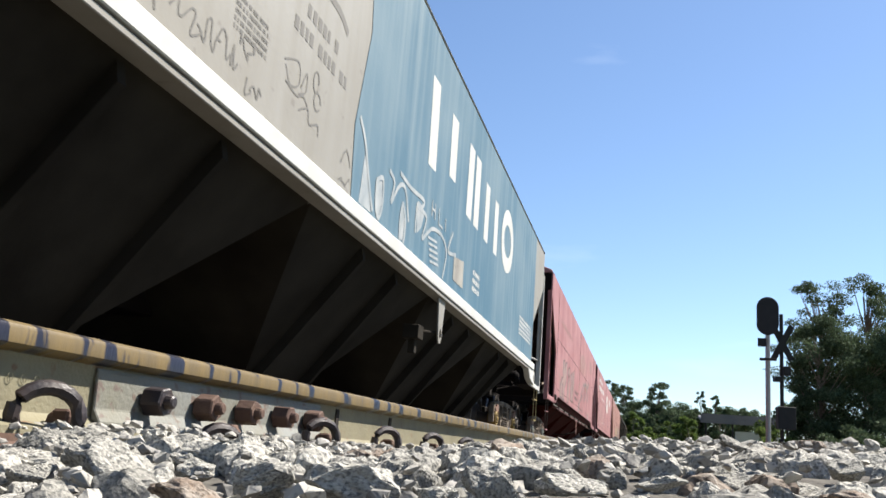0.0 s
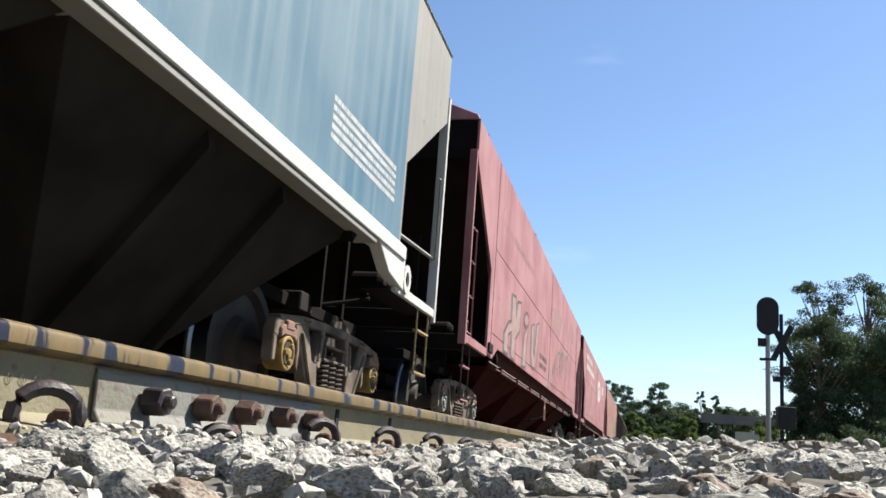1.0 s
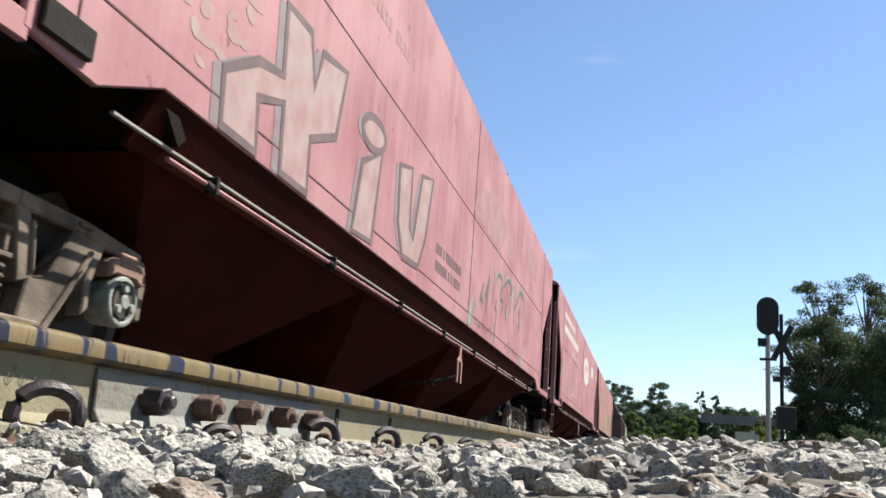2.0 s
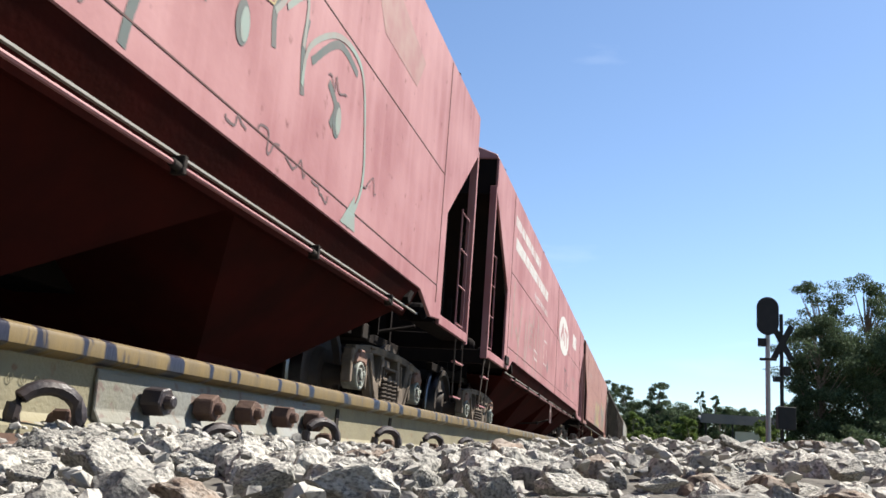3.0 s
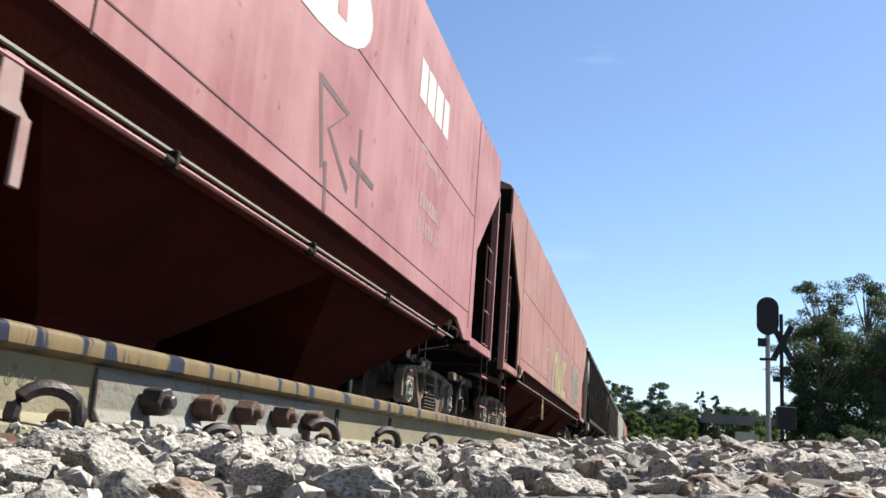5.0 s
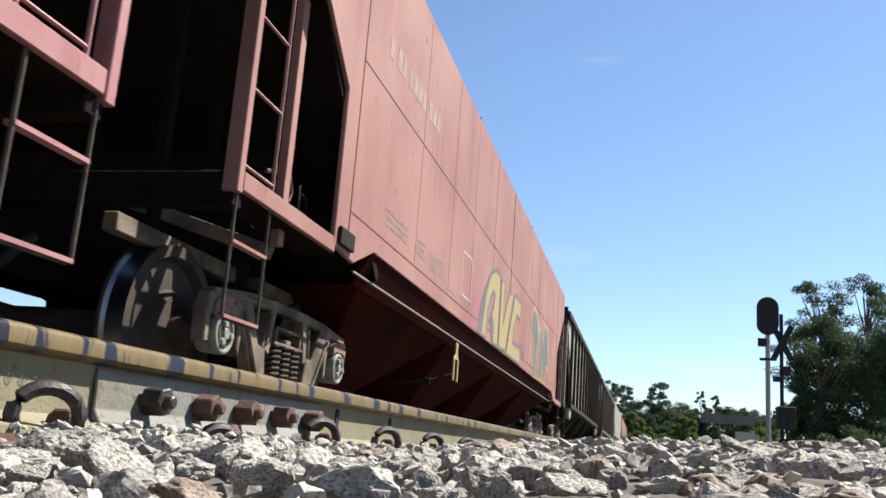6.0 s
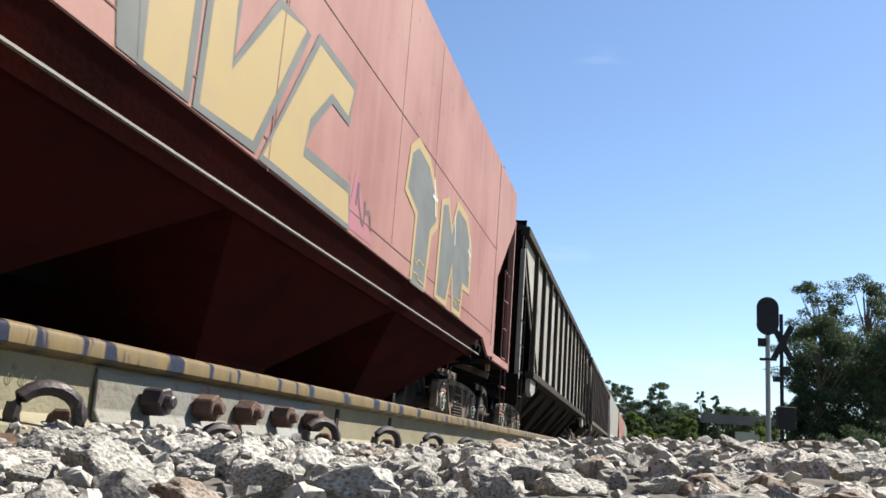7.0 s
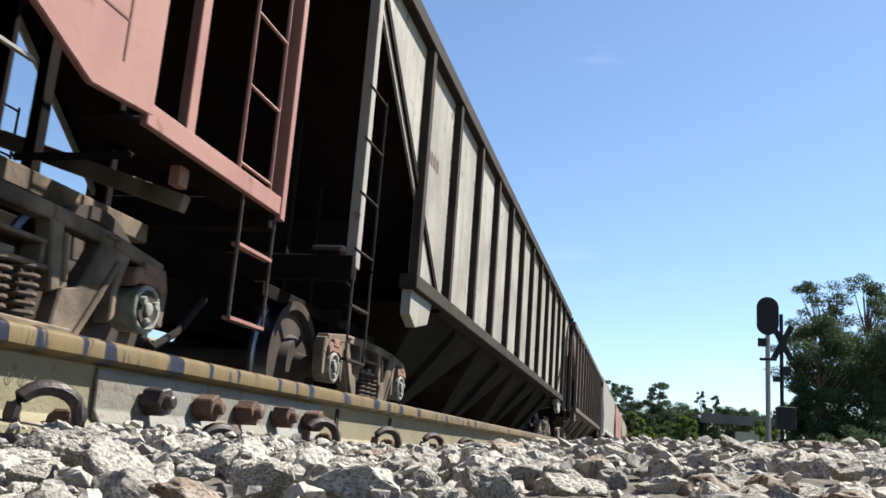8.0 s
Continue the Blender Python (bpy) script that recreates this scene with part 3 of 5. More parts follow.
def bogie(wagon, at, cap, spin):
    m = pose(0, at, 0)
    part("bolster", shared("bolster", bolster_mesh), None, wagon, m=m)
    part("brake_rigging", shared("brake", brake_mesh), None, wagon, m=m)
    for s in (1, -1):
        frame_part = part("side_frame", shared("frame", side_frame_mesh), None, wagon, "dusty cast steel bogie side frame", m=m @ pose(0, 0, 0, 0, 0, 0 if s > 0 else 180))
        part("bolster_end", shared("bolster_end", bolster_end_mesh), None, frame_part, "hollow dusty bolster end")
        for dy in (-BASE, BASE):
            part("bearing_adapter", shared("adapter", adapter_mesh), None, frame_part, "pinkish primed bearing adapter", m=pose(0, dy, 0))
        for dy in (-0.15, 0.0, 0.15):
            part("spring", shared("spring", spring_mesh), None, frame_part, m=pose(1.13, dy, 0))
            part("spring", shared("spring", spring_mesh), None, frame_part, m=pose(1.00, dy + 0.05, 0))
    for s in (-1, 1):
        w = part("wheelset", shared("wheelset", wheelset_mesh), None, wagon, "dark steel wheelset", m=pose(0, at + s * BASE, AXLE_R))
        for e in (-1, 1):
            part("bearing_cap", shared((cap, e), lambda: cap_mesh(cap, e)), None, w, "yellow bearing cap" if cap == "capyellow" else "pale bearing cap")
        if spin:
            WHEELS.append((w, at + s * BASE))


def roof_profile(top):
    return [(-1.53, top - 0.06), (-1.50, top), (-1.15, top + 0.14), (-0.5, top + 0.24), (0.5, top + 0.24), (1.15, top + 0.14), (1.50, top), (1.53, top - 0.06)]


def hopper_bays(wagon, mat, ribs, x_top, z_top, x_low=0.72, z_low=0.34):
    for c in (-4.42, -1.475, 1.475, 4.42):
        bm = bmesh.new()
        ring = []
        for hx, hy, z in ((x_top, 1.47, z_top), (x_low, 0.50, z_low), (x_low - 0.03, 0.48, z_low - 0.1)):
            ring.append([bm.verts.new((sx * hx, c + sy * hy, z)) for sx, sy in ((1, 1), (-1, 1), (-1, -1), (1, -1))])
        for a, b in zip(ring, ring[1:]):
            for k in range(4):
                bm.faces.new((a[k], a[(k + 1) % 4], b[(k + 1) % 4], b[k]))
        bm.faces.new(ring[-1])
        bm.faces.new(ring[0][::-1])
        bay = part("hopper_bay", bm, mat, wagon)
        for s in (1, -1):
            for dy in ribs:
                bm = bmesh.new()
                w = 0.055
                prism(bm, [(s * (x_top - 0.02), z_top - 0.02), (s * (x_low + 0.02), z_low + 0.02), (s * (x_low + 0.09), z_low + 0.0), (s * (x_top + 0.0), z_top - 0.11)],
                      c + dy - w / 2, c + dy + w / 2, "y")
                part("stiffener", bm, mat, bay)


def ladder(wagon, y_post, inward, mat, side, skew=0.0):
    """The ladder beside a corner post: one upright, rungs to the post, and the hanging step below."""
    x = side * 1.50
    y_in = y_post + inward * 0.40
    bm = bmesh.new()
    y_in += inward * 0.08 if inward < 0 else 0.0
    y_out = y_post + inward * (0.13 if inward < 0 else 0.02)
    tube(bm, [(x, y_in, 1.10), (x, y_in, 2.32)], 0.010, 6)
    if inward < 0:
        tube(bm, [(x, y_out, 1.10), (x, y_out, 2.32)], 0.010, 6)
    lad = part("ladder", bm, mat, wagon, "thin steel corner ladder", smooth=True)
    for z in (1.17, 1.55, 1.92, 2.29):
        bm = bmesh.new()
        tube(bm, [(x, y_out, z), (x, y_in, z)], 0.009, 6)
        part("rung", bm, mat, lad, smooth=True)
    hanging_step(wagon, y_post, inward, mat, x, skew=skew)


def hanging_step(wagon, y_post, inward, mat, x, low=0.455, skew=0.0):
    a, b = y_post + inward * 0.03, y_post + inward * 0.40
    bm = bmesh.new()
    tube(bm, [(x, a, 1.08), (x, a + skew, low + 0.015), (x, a + skew + inward * 0.02, low), (x, b + skew - inward * 0.02, low), (x, b + skew, low + 0.015), (x, b, 1.08)], 0.0085, 6)
    step = part("hanging_step", bm, M["spring"] if low < 0.5 else mat, wagon, "hanging boarding step", smooth=True)
    for z in (low + 0.35, low + 0.01):
        bm = bmesh.new()
        d = skew * (1.08 - z) / (1.08 - low)
        bar2(bm, (a + d, z), (b + d, z), 0.016, x - 0.03, x + 0.012)
        part("rung", bm, mat, step)


def lever(wagon, y, mat, z0=0.93, z1=1.40, x=1.50):
    """The forked door lever that hangs at the middle of the side."""
    bm = bmesh.new()
    prism(bm, [(y - 0.045, z1), (y + 0.045, z1), (y + 0.05, z1 - 0.12), (y + 0.115, z1 - 0.17), (y - 0.115, z1 - 0.17), (y - 0.05, z1 - 0.12)][::-1], x - 0.008, x + 0.008)
    for s in (-1, 1):
        bar2(bm, (y + s * 0.09, z1 - 0.16), (y + s * 0.09, z0), 0.05, x - 0.008, x + 0.008)
    lev = part("door_lever", bm, mat, wagon, "forked discharge door lever", bevel=0.003)
    bm = bmesh.new()
    tube(bm, [(x - 0.03, y, z0 + 0.06), (x - 0.25, y - 0.12, z0 - 0.02), (x - 0.6, y - 0.12, z0 - 0.05)], 0.016, 8)
    box(bm, x - 0.27, x - 0.22, y - 0.15, y - 0.09, z0 - 0.05, z0 + 0.01)
    part("lever_shaft", bm, M["darkpart"], lev, bevel=0.004)


def common(wagon, cap, spin, beam=False):
    # centre sill, couplers, end gear
    bm = bmesh.new()
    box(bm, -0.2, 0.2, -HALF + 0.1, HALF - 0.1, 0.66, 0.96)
    part("centre_sill", bm, M["deepshade"], wagon, bevel=0.01)
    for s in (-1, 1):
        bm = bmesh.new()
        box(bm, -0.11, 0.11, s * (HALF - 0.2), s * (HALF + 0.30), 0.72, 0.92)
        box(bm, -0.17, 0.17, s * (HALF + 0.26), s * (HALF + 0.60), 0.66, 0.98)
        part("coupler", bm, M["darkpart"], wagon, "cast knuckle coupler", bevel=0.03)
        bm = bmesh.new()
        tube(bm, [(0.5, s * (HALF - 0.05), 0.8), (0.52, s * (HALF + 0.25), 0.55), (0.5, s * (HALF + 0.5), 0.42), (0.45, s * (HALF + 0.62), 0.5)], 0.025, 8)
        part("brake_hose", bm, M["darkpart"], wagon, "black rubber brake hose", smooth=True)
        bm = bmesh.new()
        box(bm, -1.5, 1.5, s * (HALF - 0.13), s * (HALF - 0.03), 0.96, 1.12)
        part("end_sill", bm, M["deepshade"], wagon, bevel=0.006)
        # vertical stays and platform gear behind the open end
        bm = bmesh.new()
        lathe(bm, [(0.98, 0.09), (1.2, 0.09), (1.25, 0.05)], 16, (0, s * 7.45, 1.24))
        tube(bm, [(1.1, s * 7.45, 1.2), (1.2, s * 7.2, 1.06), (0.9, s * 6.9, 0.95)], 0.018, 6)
        part("brake_gear", bm, M["deepshade"], wagon, "dark brake cylinder and valve", bevel=0.006)
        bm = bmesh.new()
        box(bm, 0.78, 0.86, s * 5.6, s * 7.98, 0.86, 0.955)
        # sunlit brown on one wagon only; the others get the shade colour
        part("draft_beam", bm, M["bogie"] if beam else M["deepshade"], wagon, "longitudinal beam, brown where sunlit, shade-black elsewhere", bevel=0.006)
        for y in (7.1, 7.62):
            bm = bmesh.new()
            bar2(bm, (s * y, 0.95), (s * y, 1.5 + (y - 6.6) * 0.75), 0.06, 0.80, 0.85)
            part("end_upright", bm, M["deepshade"], wagon)
        bogie(wagon, s * BOGIE_AT + 0.06, cap, spin)
    # body bolsters over the bogies, with the cross web that carries the slope sheet
    for s in (-1, 1):
        bm = bmesh.new()
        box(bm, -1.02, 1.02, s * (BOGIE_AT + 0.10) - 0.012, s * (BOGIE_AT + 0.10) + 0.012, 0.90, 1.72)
        part("bolster_web", bm, M["deepshade"], wagon)
        # body bolster in the dark steel too, as shade under the body
        bm = bmesh.new()
        box(bm, -0.95, 0.95, s * BOGIE_AT - 0.12, s * BOGIE_AT + 0.12, 0.84, 0.98)
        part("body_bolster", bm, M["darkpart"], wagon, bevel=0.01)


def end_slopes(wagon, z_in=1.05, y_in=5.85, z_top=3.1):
    # end sheets coloured almost black in place of the shade between wagons
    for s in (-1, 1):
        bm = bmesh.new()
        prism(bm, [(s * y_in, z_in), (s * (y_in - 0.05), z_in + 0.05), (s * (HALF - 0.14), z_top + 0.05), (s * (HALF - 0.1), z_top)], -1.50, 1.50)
        part("end_slope_sheet", bm, M["deepshade"], wagon, "sloping end sheet in near-black painted shade")
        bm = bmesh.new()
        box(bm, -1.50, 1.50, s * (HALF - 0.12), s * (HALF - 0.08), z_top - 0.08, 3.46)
        part("end_sheet", bm, M["deepshade"], wagon)


def corner_frames(wagon, mat, top=3.1, thick=0.055, z0=1.02):
    for s in (-1, 1):
        for side in (1, -1):
            bm = bmesh.new()
            bar2(bm, (s * (HALF - 0.04), 1.02), (s * (HALF - 0.04), top), thick, side * 1.45, side * 1.53)
            part("corner_post", bm, mat, wagon, bevel=0.004)
            bm = bmesh.new()
            box(bm, side * 1.495, side * 1.528, s * 6.80, s * (HALF - 0.076), z0 + 0.02, 1.13)
            part("side_rail", bm, mat, wagon, bevel=0.004)
            # unseen inward flange, added to cast shade on the bogie's top chord
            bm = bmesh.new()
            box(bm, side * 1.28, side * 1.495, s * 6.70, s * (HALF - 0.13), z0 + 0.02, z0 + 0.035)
            part("sill_flange", bm, M["deepshade"], wagon)


def red_hopper(label, centre, mats, cap="capwhite", spin=True, pipe=True, fork="red", lever_at=-0.2, bent=0.0):
    paint, under, seam = mats
    w = thing("hopper_wagon", label, "freight wagon", group="wagons of the freight train")
    out = [(-6.05, 1.21), (-6.45, 1.05), (-6.83, 1.08), (-6.83, 2.06), (-8.05, 3.02), (-8.05, 3.47), (8.05, 3.47), (8.05, 3.02), (6.83, 2.06), (6.83, 1.08), (6.45, 1.05), (6.05, 1.21)]
    for side in (1, -1):
        bm = bmesh.new()
        prism(bm, out if side > 0 else out[::-1], side * 1.50, side * 1.53)
        sheet = part("side_sheet", bm, paint, w, bevel=0.006)
        if side > 0:
            for z in (1.35, 2.36):
                bm = bmesh.new()
                box(bm, 1.529, 1.533, -6.60, 6.60, z - 0.004, z + 0.004)
                part("seam", bm, seam, sheet)
            for y in (-6.60, 6.60, 0.02):
                bm = bmesh.new()
                box(bm, 1.529, 1.534, y - 0.005, y + 0.005, 1.2, 3.44)
                part("seam", bm, seam, sheet)
            for s in (-1,):
                bm = bmesh.new()
                box(bm, 1.528, 1.555, s * 6.78, s * 6.52, 1.10, 1.21)
                part("reflector_bracket", bm, M["darkpart"], sheet, "grimy marker light bracket", bevel=0.006)
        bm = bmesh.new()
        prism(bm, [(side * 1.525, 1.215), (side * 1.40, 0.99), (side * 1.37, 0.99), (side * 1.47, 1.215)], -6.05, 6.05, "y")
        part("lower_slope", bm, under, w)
        bm = bmesh.new()
        box(bm, side * 1.452, side * 1.47, -6.25, 6.25, 1.034, 1.045)
        part("sill_angle", bm, M["grey"], w, "thin pale sill edge")
    if pipe:
        bm = bmesh.new()
        tube(bm, [(1.49, -5.9 + 0.4 * k, 0.985) for k in range(30)], 0.012, 8)
        pp = part("operating_pipe", bm, paint, w, "long operating pipe along the sill", smooth=True)
        for k in range(8):
            bm = bmesh.new()
            y = -5.5 + 1.55 * k
            box(bm, 1.45, 1.51, y - 0.015, y + 0.015, 0.955, 1.035)
            tube(bm, [(1.49, y - 0.08, 0.985), (1.49, y - 0.02, 0.98)], 0.02, 8)
            part("pipe_clamp", bm, M["darkpart"], pp, bevel=0.004)
    bm = bmesh.new()
    prism(bm, roof_profile(3.52), -8.07, 8.07, "y")
    part("roof", bm, paint, w, bevel=0.01)
    for y in (-7.2, 7.2, -2.4, 2.4):
        bm = bmesh.new()
        box(bm, 1.42, 1.47, y - 0.018, y + 0.018, 3.54, 3.61)
        part("hatch_lock", bm, M["darkpart"], w, bevel=0.005)
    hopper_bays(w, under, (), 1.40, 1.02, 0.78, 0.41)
    end_slopes(w)
    common(w, cap, spin, not pipe)
    corner_frames(w, paint)
    for s in (-1, 1):
        for side in (1, -1):
            ladder(w, s * (HALF - 0.04), -s, paint, side, bent if s < 0 else 0.0)
    lever(w, lever_at, fork, 0.62, 1.0, 1.49)
    bm = bmesh.new()
    box(bm, 1.24, 1.33, -7.14, -7.02, 1.10, 1.26)
    part("brake_stand", bm, M["spring"], w, "grimy hand brake stand", bevel=0.012)
    bm = bmesh.new()
    tube(bm, [(1.33, -7.42, 1.34), (1.34, -7.30, 1.38), (1.34, -7.16, 1.38), (1.33, -7.08, 1.32), (1.33, -7.10, 1.26)], [0.012, 0.02, 0.024, 0.018, 0.012], 8)
    part("brake_lever", bm, M["bogie"], w, "dusty curved brake lever", smooth=True)
    bm = bmesh.new()
    tube(bm, [(1.36, -7.02, 1.38), (1.36, -7.02, 1.24), (1.36, -6.90, 1.21), (1.36, -6.90, 1.33), (1.36, -6.98, 1.34)], 0.008, 6)
    part("lever_guide", bm, M["darkpart"], w, smooth=True)
    if not pipe:
        for s in (-1, 1):
            bm = bmesh.new()
            bar2(bm, (1.39, 0.90), (0.30, 1.24), 0.075, s * 7.38 - 0.03, s * 7.38 + 0.03, "y")
            part("cross_brace", bm, M["bogie"], w, "dusty slanting brace", bevel=0.004)
            bm = bmesh.new()
            bar2(bm, (s * 7.31, 0.955), (s * 7.31, 2.40), 0.075, 1.36, 1.41)
            part("end_stanchion", bm, paint, w, "pinkish upright behind the side rail", bevel=0.004)
    WAGONS.append((w, centre))
    return w


def grey_hopper(label, centre, spin=True, logo=True):
    w = thing("hopper_wagon", label, "freight wagon", group="wagons of the freight train")
    out = [(-6.86, 1.40), (-6.86, 2.06), (-8.05, 2.84), (-8.05, 3.47), (8.05, 3.47), (8.05, 2.84), (6.86, 2.06), (6.86, 1.40)]
    for side in (1, -1):
        bm = bmesh.new()
        prism(bm, out if side > 0 else out[::-1], side * 1.49, side * 1.52)
        sheet = part("side_sheet", bm, M["grey"], w, bevel=0.006)
        if side > 0 and logo:
            bm = bmesh.new()
            prism(bm, [(-2.47, 1.44), (6.80, 1.44), (6.80, 3.46), (-2.50, 3.46), (-2.36, 2.6), (-2.52, 1.9)], 1.521, 1.524)
            part("blue_field", bm, M["blue"], sheet, "weathered blue painted field")
        bm = bmesh.new()
        prism(bm, [(side * 1.575, 1.30), (side * 1.575, 1.40), (side * 1.50, 1.43), (side * 1.42, 1.43), (side * 1.42, 1.30)], -6.15, 6.86, "y")
        part("side_sill", bm, M["white"], w, "bright white side sill", bevel=0.006)
        bm = bmesh.new()
        box(bm, side * 1.40, side * 1.562, -6.15, 6.15, 1.262, 1.294)
        part("sill_lip", bm, M["grey"], w, "pale grey lower lip of the sill", bevel=0.004)
        for s in (-1, 1):
            bm = bmesh.new()
            prism(bm, [(s * 6.10, 1.39), (s * 6.22, 1.30), (s * 6.50, 1.14), (s * 6.9, 1.08), (s * 6.9, 1.32), (s * 6.86, 1.39)][::s], side * 1.47, side * 1.56)
            part("sill_gusset", bm, M["white"], w, bevel=0.006)
    bm = bmesh.new()
    prism(bm, roof_profile(3.55), -8.07, 8.07, "y")
    part("roof", bm, M["grey"], w, bevel=0.01)
    hopper_bays(w, M["shadegrey"], (-0.42, 0.42), 1.46, 1.27)
    end_slopes(w, 1.2)
    common(w, "capyellow", spin)
    corner_frames(w, M["white"], 3.1, 0.055, 1.04)
    for s in (-1, 1):
        for side in (1, -1):
            hanging_step(w, s * (HALF - 0.13), -s, M["yfork"], side * 1.50, 0.54)
            bm = bmesh.new()
            tube(bm, [(side * 1.50, s * (HALF - 0.12), 2.3), (side * 1.52, s * (HALF - 0.15), 2.28), (side * 1.52, s * (HALF - 0.15), 1.62), (side * 1.50, s * (HALF - 0.1), 1.58)], 0.012, 6)
            part("grab_handle", bm, M["grey"], w, smooth=True)
            bm = bmesh.new()
            tube(bm, [(side * 1.48, s * (HALF - 0.06), 1.58), (side * 1.47, s * 6.95, 1.53)], 0.016, 6)
            part("diagonal_rod", bm, M["grey"], w, smooth=True)
            bm = bmesh.new()
            ring = [(s * (7.03 + 0.10 * math.cos(a)), 1.19 + 0.11 * math.sin(a)) for a in [k * math.tau / 18 for k in range(18)]]
            inner = [(s * (7.03 + 0.05 * math.cos(a)), 1.19 + 0.06 * math.sin(a)) for a in [k * math.tau / 18 for k in range(18)]]
            for k in range(18):
                q = (k + 1) % 18
                for x0, x1 in ((1.535, 1.552),):
                    v = [bm.verts.new((side * x, *p)) for x in (x0, x1) for p in (ring[k], ring[q], inner[q], inner[k])]
                    for f in ((0, 1, 2, 3), (7, 6, 5, 4), (0, 4, 5, 1), (2, 6, 7, 3)):
                        bm.faces.new([v[i] for i in f])
            bmesh.ops.remove_doubles(bm, verts=bm.verts, dist=0.0005)
            part("towing_eye", bm, M["white"], w, "white towing eye plate")
    bm = bmesh.new()
    prism(bm, [(0.04, 1.33), (0.34, 1.33), (0.27, 1.05), (0.25, 0.92), (0.22, 0.87), (0.15, 0.87), (0.12, 0.92)], 1.52, 1.535)
    plate = part("lever_plate", bm, M["grey"], w, "tapered grey hanging lever plate", bevel=0.003)
    bm = bmesh.new()
    tube(bm, [(1.536, 0.185 + 0.022 * math.cos(a), 0.96 + 0.035 * math.sin(a)) for a in [k * math.tau / 12 for k in range(12)]], 0.006, 5, closed=True)
    part("slot_rim", bm, M["darkpart"], plate)
    bm = bmesh.new()
    box(bm, 1.30, 1.44, -0.22, -0.04, 0.86, 0.98)
    box(bm, 1.34, 1.40, -0.16, -0.09, 0.74, 0.86)
    tube(bm, [(1.4, -0.1, 0.94), (1.52, 0.18, 0.96)], 0.018, 8)
    part("lever_latch", bm, M["shadegrey"], plate, bevel=0.006)
    WAGONS.append((w, centre))
    return w


def ribbed_hopper(label, centre, sheet_mat, rib_mat, spin=True):
    w = thing("hopper_wagon", label, "freight wagon", group="wagons of the freight train")
    out = [(-6.62, 1.28), (-6.62, 1.9), (-8.05, 3.02), (-8.05, 3.30), (8.05, 3.30), (8.05, 3.02), (6.62, 1.9), (6.62, 1.28)]
    for side in (1, -1):
        bm = bmesh.new()
        prism(bm, out if side > 0 else out[::-1], side * 1.46, side * 1.48)
        sheet = part("side_sheet", bm, sheet_mat, w)
        for k in range(12):
            y = -6.60 + 1.2 * k
            bm = bmesh.new()
            prism(bm, [(side * 1.478, y - 0.07), (side * 1.545, y - 0.05), (side * 1.545, y + 0.05), (side * 1.478, y + 0.07)], 1.30, 3.22, "z")
            part("side_rib", bm, rib_mat, sheet, bevel=0.004)
        if side > 0:
            for k in range(11):
                for e in (-1, 1):
                    bm = bmesh.new()
                    y = -6.60 + 1.2 * k + 0.6 + e * 0.50
                    for j in range(11):
                        box(bm, 1.479, 1.486, y - 0.009, y + 0.009, 1.36 + 0.178 * j, 1.378 + 0.178 * j)
                    tagged(part("rivets", bm, rib_mat, sheet), kind="stuff")
        bm = bmesh.new()
        box(bm, side * 1.42, side * 1.56, -8.08, 8.08, 3.22, 3.36)
        part("top_chord", bm, rib_mat, w, bevel=0.01)
        bm = bmesh.new()
        box(bm, side * 1.40, side * 1.55, -6.66, 6.66, 1.18, 1.30)
        part("side_sill", bm, rib_mat, w, bevel=0.008)
        for s in (-1, 1):
            bm = bmesh.new()
            prism(bm, [(s * 6.62, 1.18), (s * 6.62, 0.98), (s * 6.42, 0.90), (s * 6.02, 0.98), (s * 5.9, 1.18)][::-s], side * 1.42, side * 1.50)
            part("sill_gusset", bm, sheet_mat, w, bevel=0.005)
            bm = bmesh.new()
            prism(bm, [(s * 8.04, 1.05), (s * 7.95, 1.05), (s * 7.95, 3.05), (s * 8.04, 3.25)][::s], side * 1.43, side * 1.50)
            part("corner_post", bm, sheet_mat, w, bevel=0.004)
    bm = bmesh.new()
    prism(bm, roof_profile(3.36), -8.07, 8.07, "y")
    part("roof", bm, M["black"], w, bevel=0.01)
    for s in (-1, 1):
        bm = bmesh.new()
        tube(bm, [(1.2, s * 8.0, 3.45), (1.2, s * 8.0, 3.62), (0.3, s * 8.0, 3.68), (0.3, s * 8.0, 3.55)], 0.015, 6)
        part("roof_handrail", bm, M["black"], w, smooth=True)
    hopper_bays(w, M["shadegrey"] if sheet_mat is M["panel"] else M["brown"], (0.0,), 1.42, 1.2)
    end_slopes(w, 1.15, 5.6)
    common(w, "capwhite", spin)
    for s in (-1, 1):
        for side in (1, -1):
            ladder(w, s * (HALF - 0.04), -s, M["black"], side)
    WAGONS.append((w, centre))
    return w


WAGONS = []
# paint, its shade-darkened copy for slopes and bays, seam
RED = (M["red"], M["shadered"], M["seam"])
PINK = (M["pink"], M["shadered"], M["faintseam"])
wagon_a = grey_hopper("grey covered hopper wagon with a blue field and white sill", 7.52)
wagon_b = red_hopper("red covered hopper wagon with faded white graffiti", 25.11, RED, fork=M["pink"], lever_at=-0.04)
wagon_c = red_hopper("red covered hopper wagon with a white oval emblem", 42.55, RED, fork=M["whitespray"], lever_at=-0.25, bent=-0.24)
wagon_d = red_hopper("sun-bleached red covered hopper wagon with yellow graffiti", 59.76, PINK, pipe=False, fork=M["yfork"], lever_at=-2.98)
wagon_e = ribbed_hopper("dark ribbed hopper wagon with dusty grey panels", 77.16, M["panel"], M["black"])
ribbed_hopper("dark brown ribbed hopper wagon", 94.5, M["brown"], M["brown"], False)
grey_hopper("pale grey covered hopper wagon", 111.9, False, False)
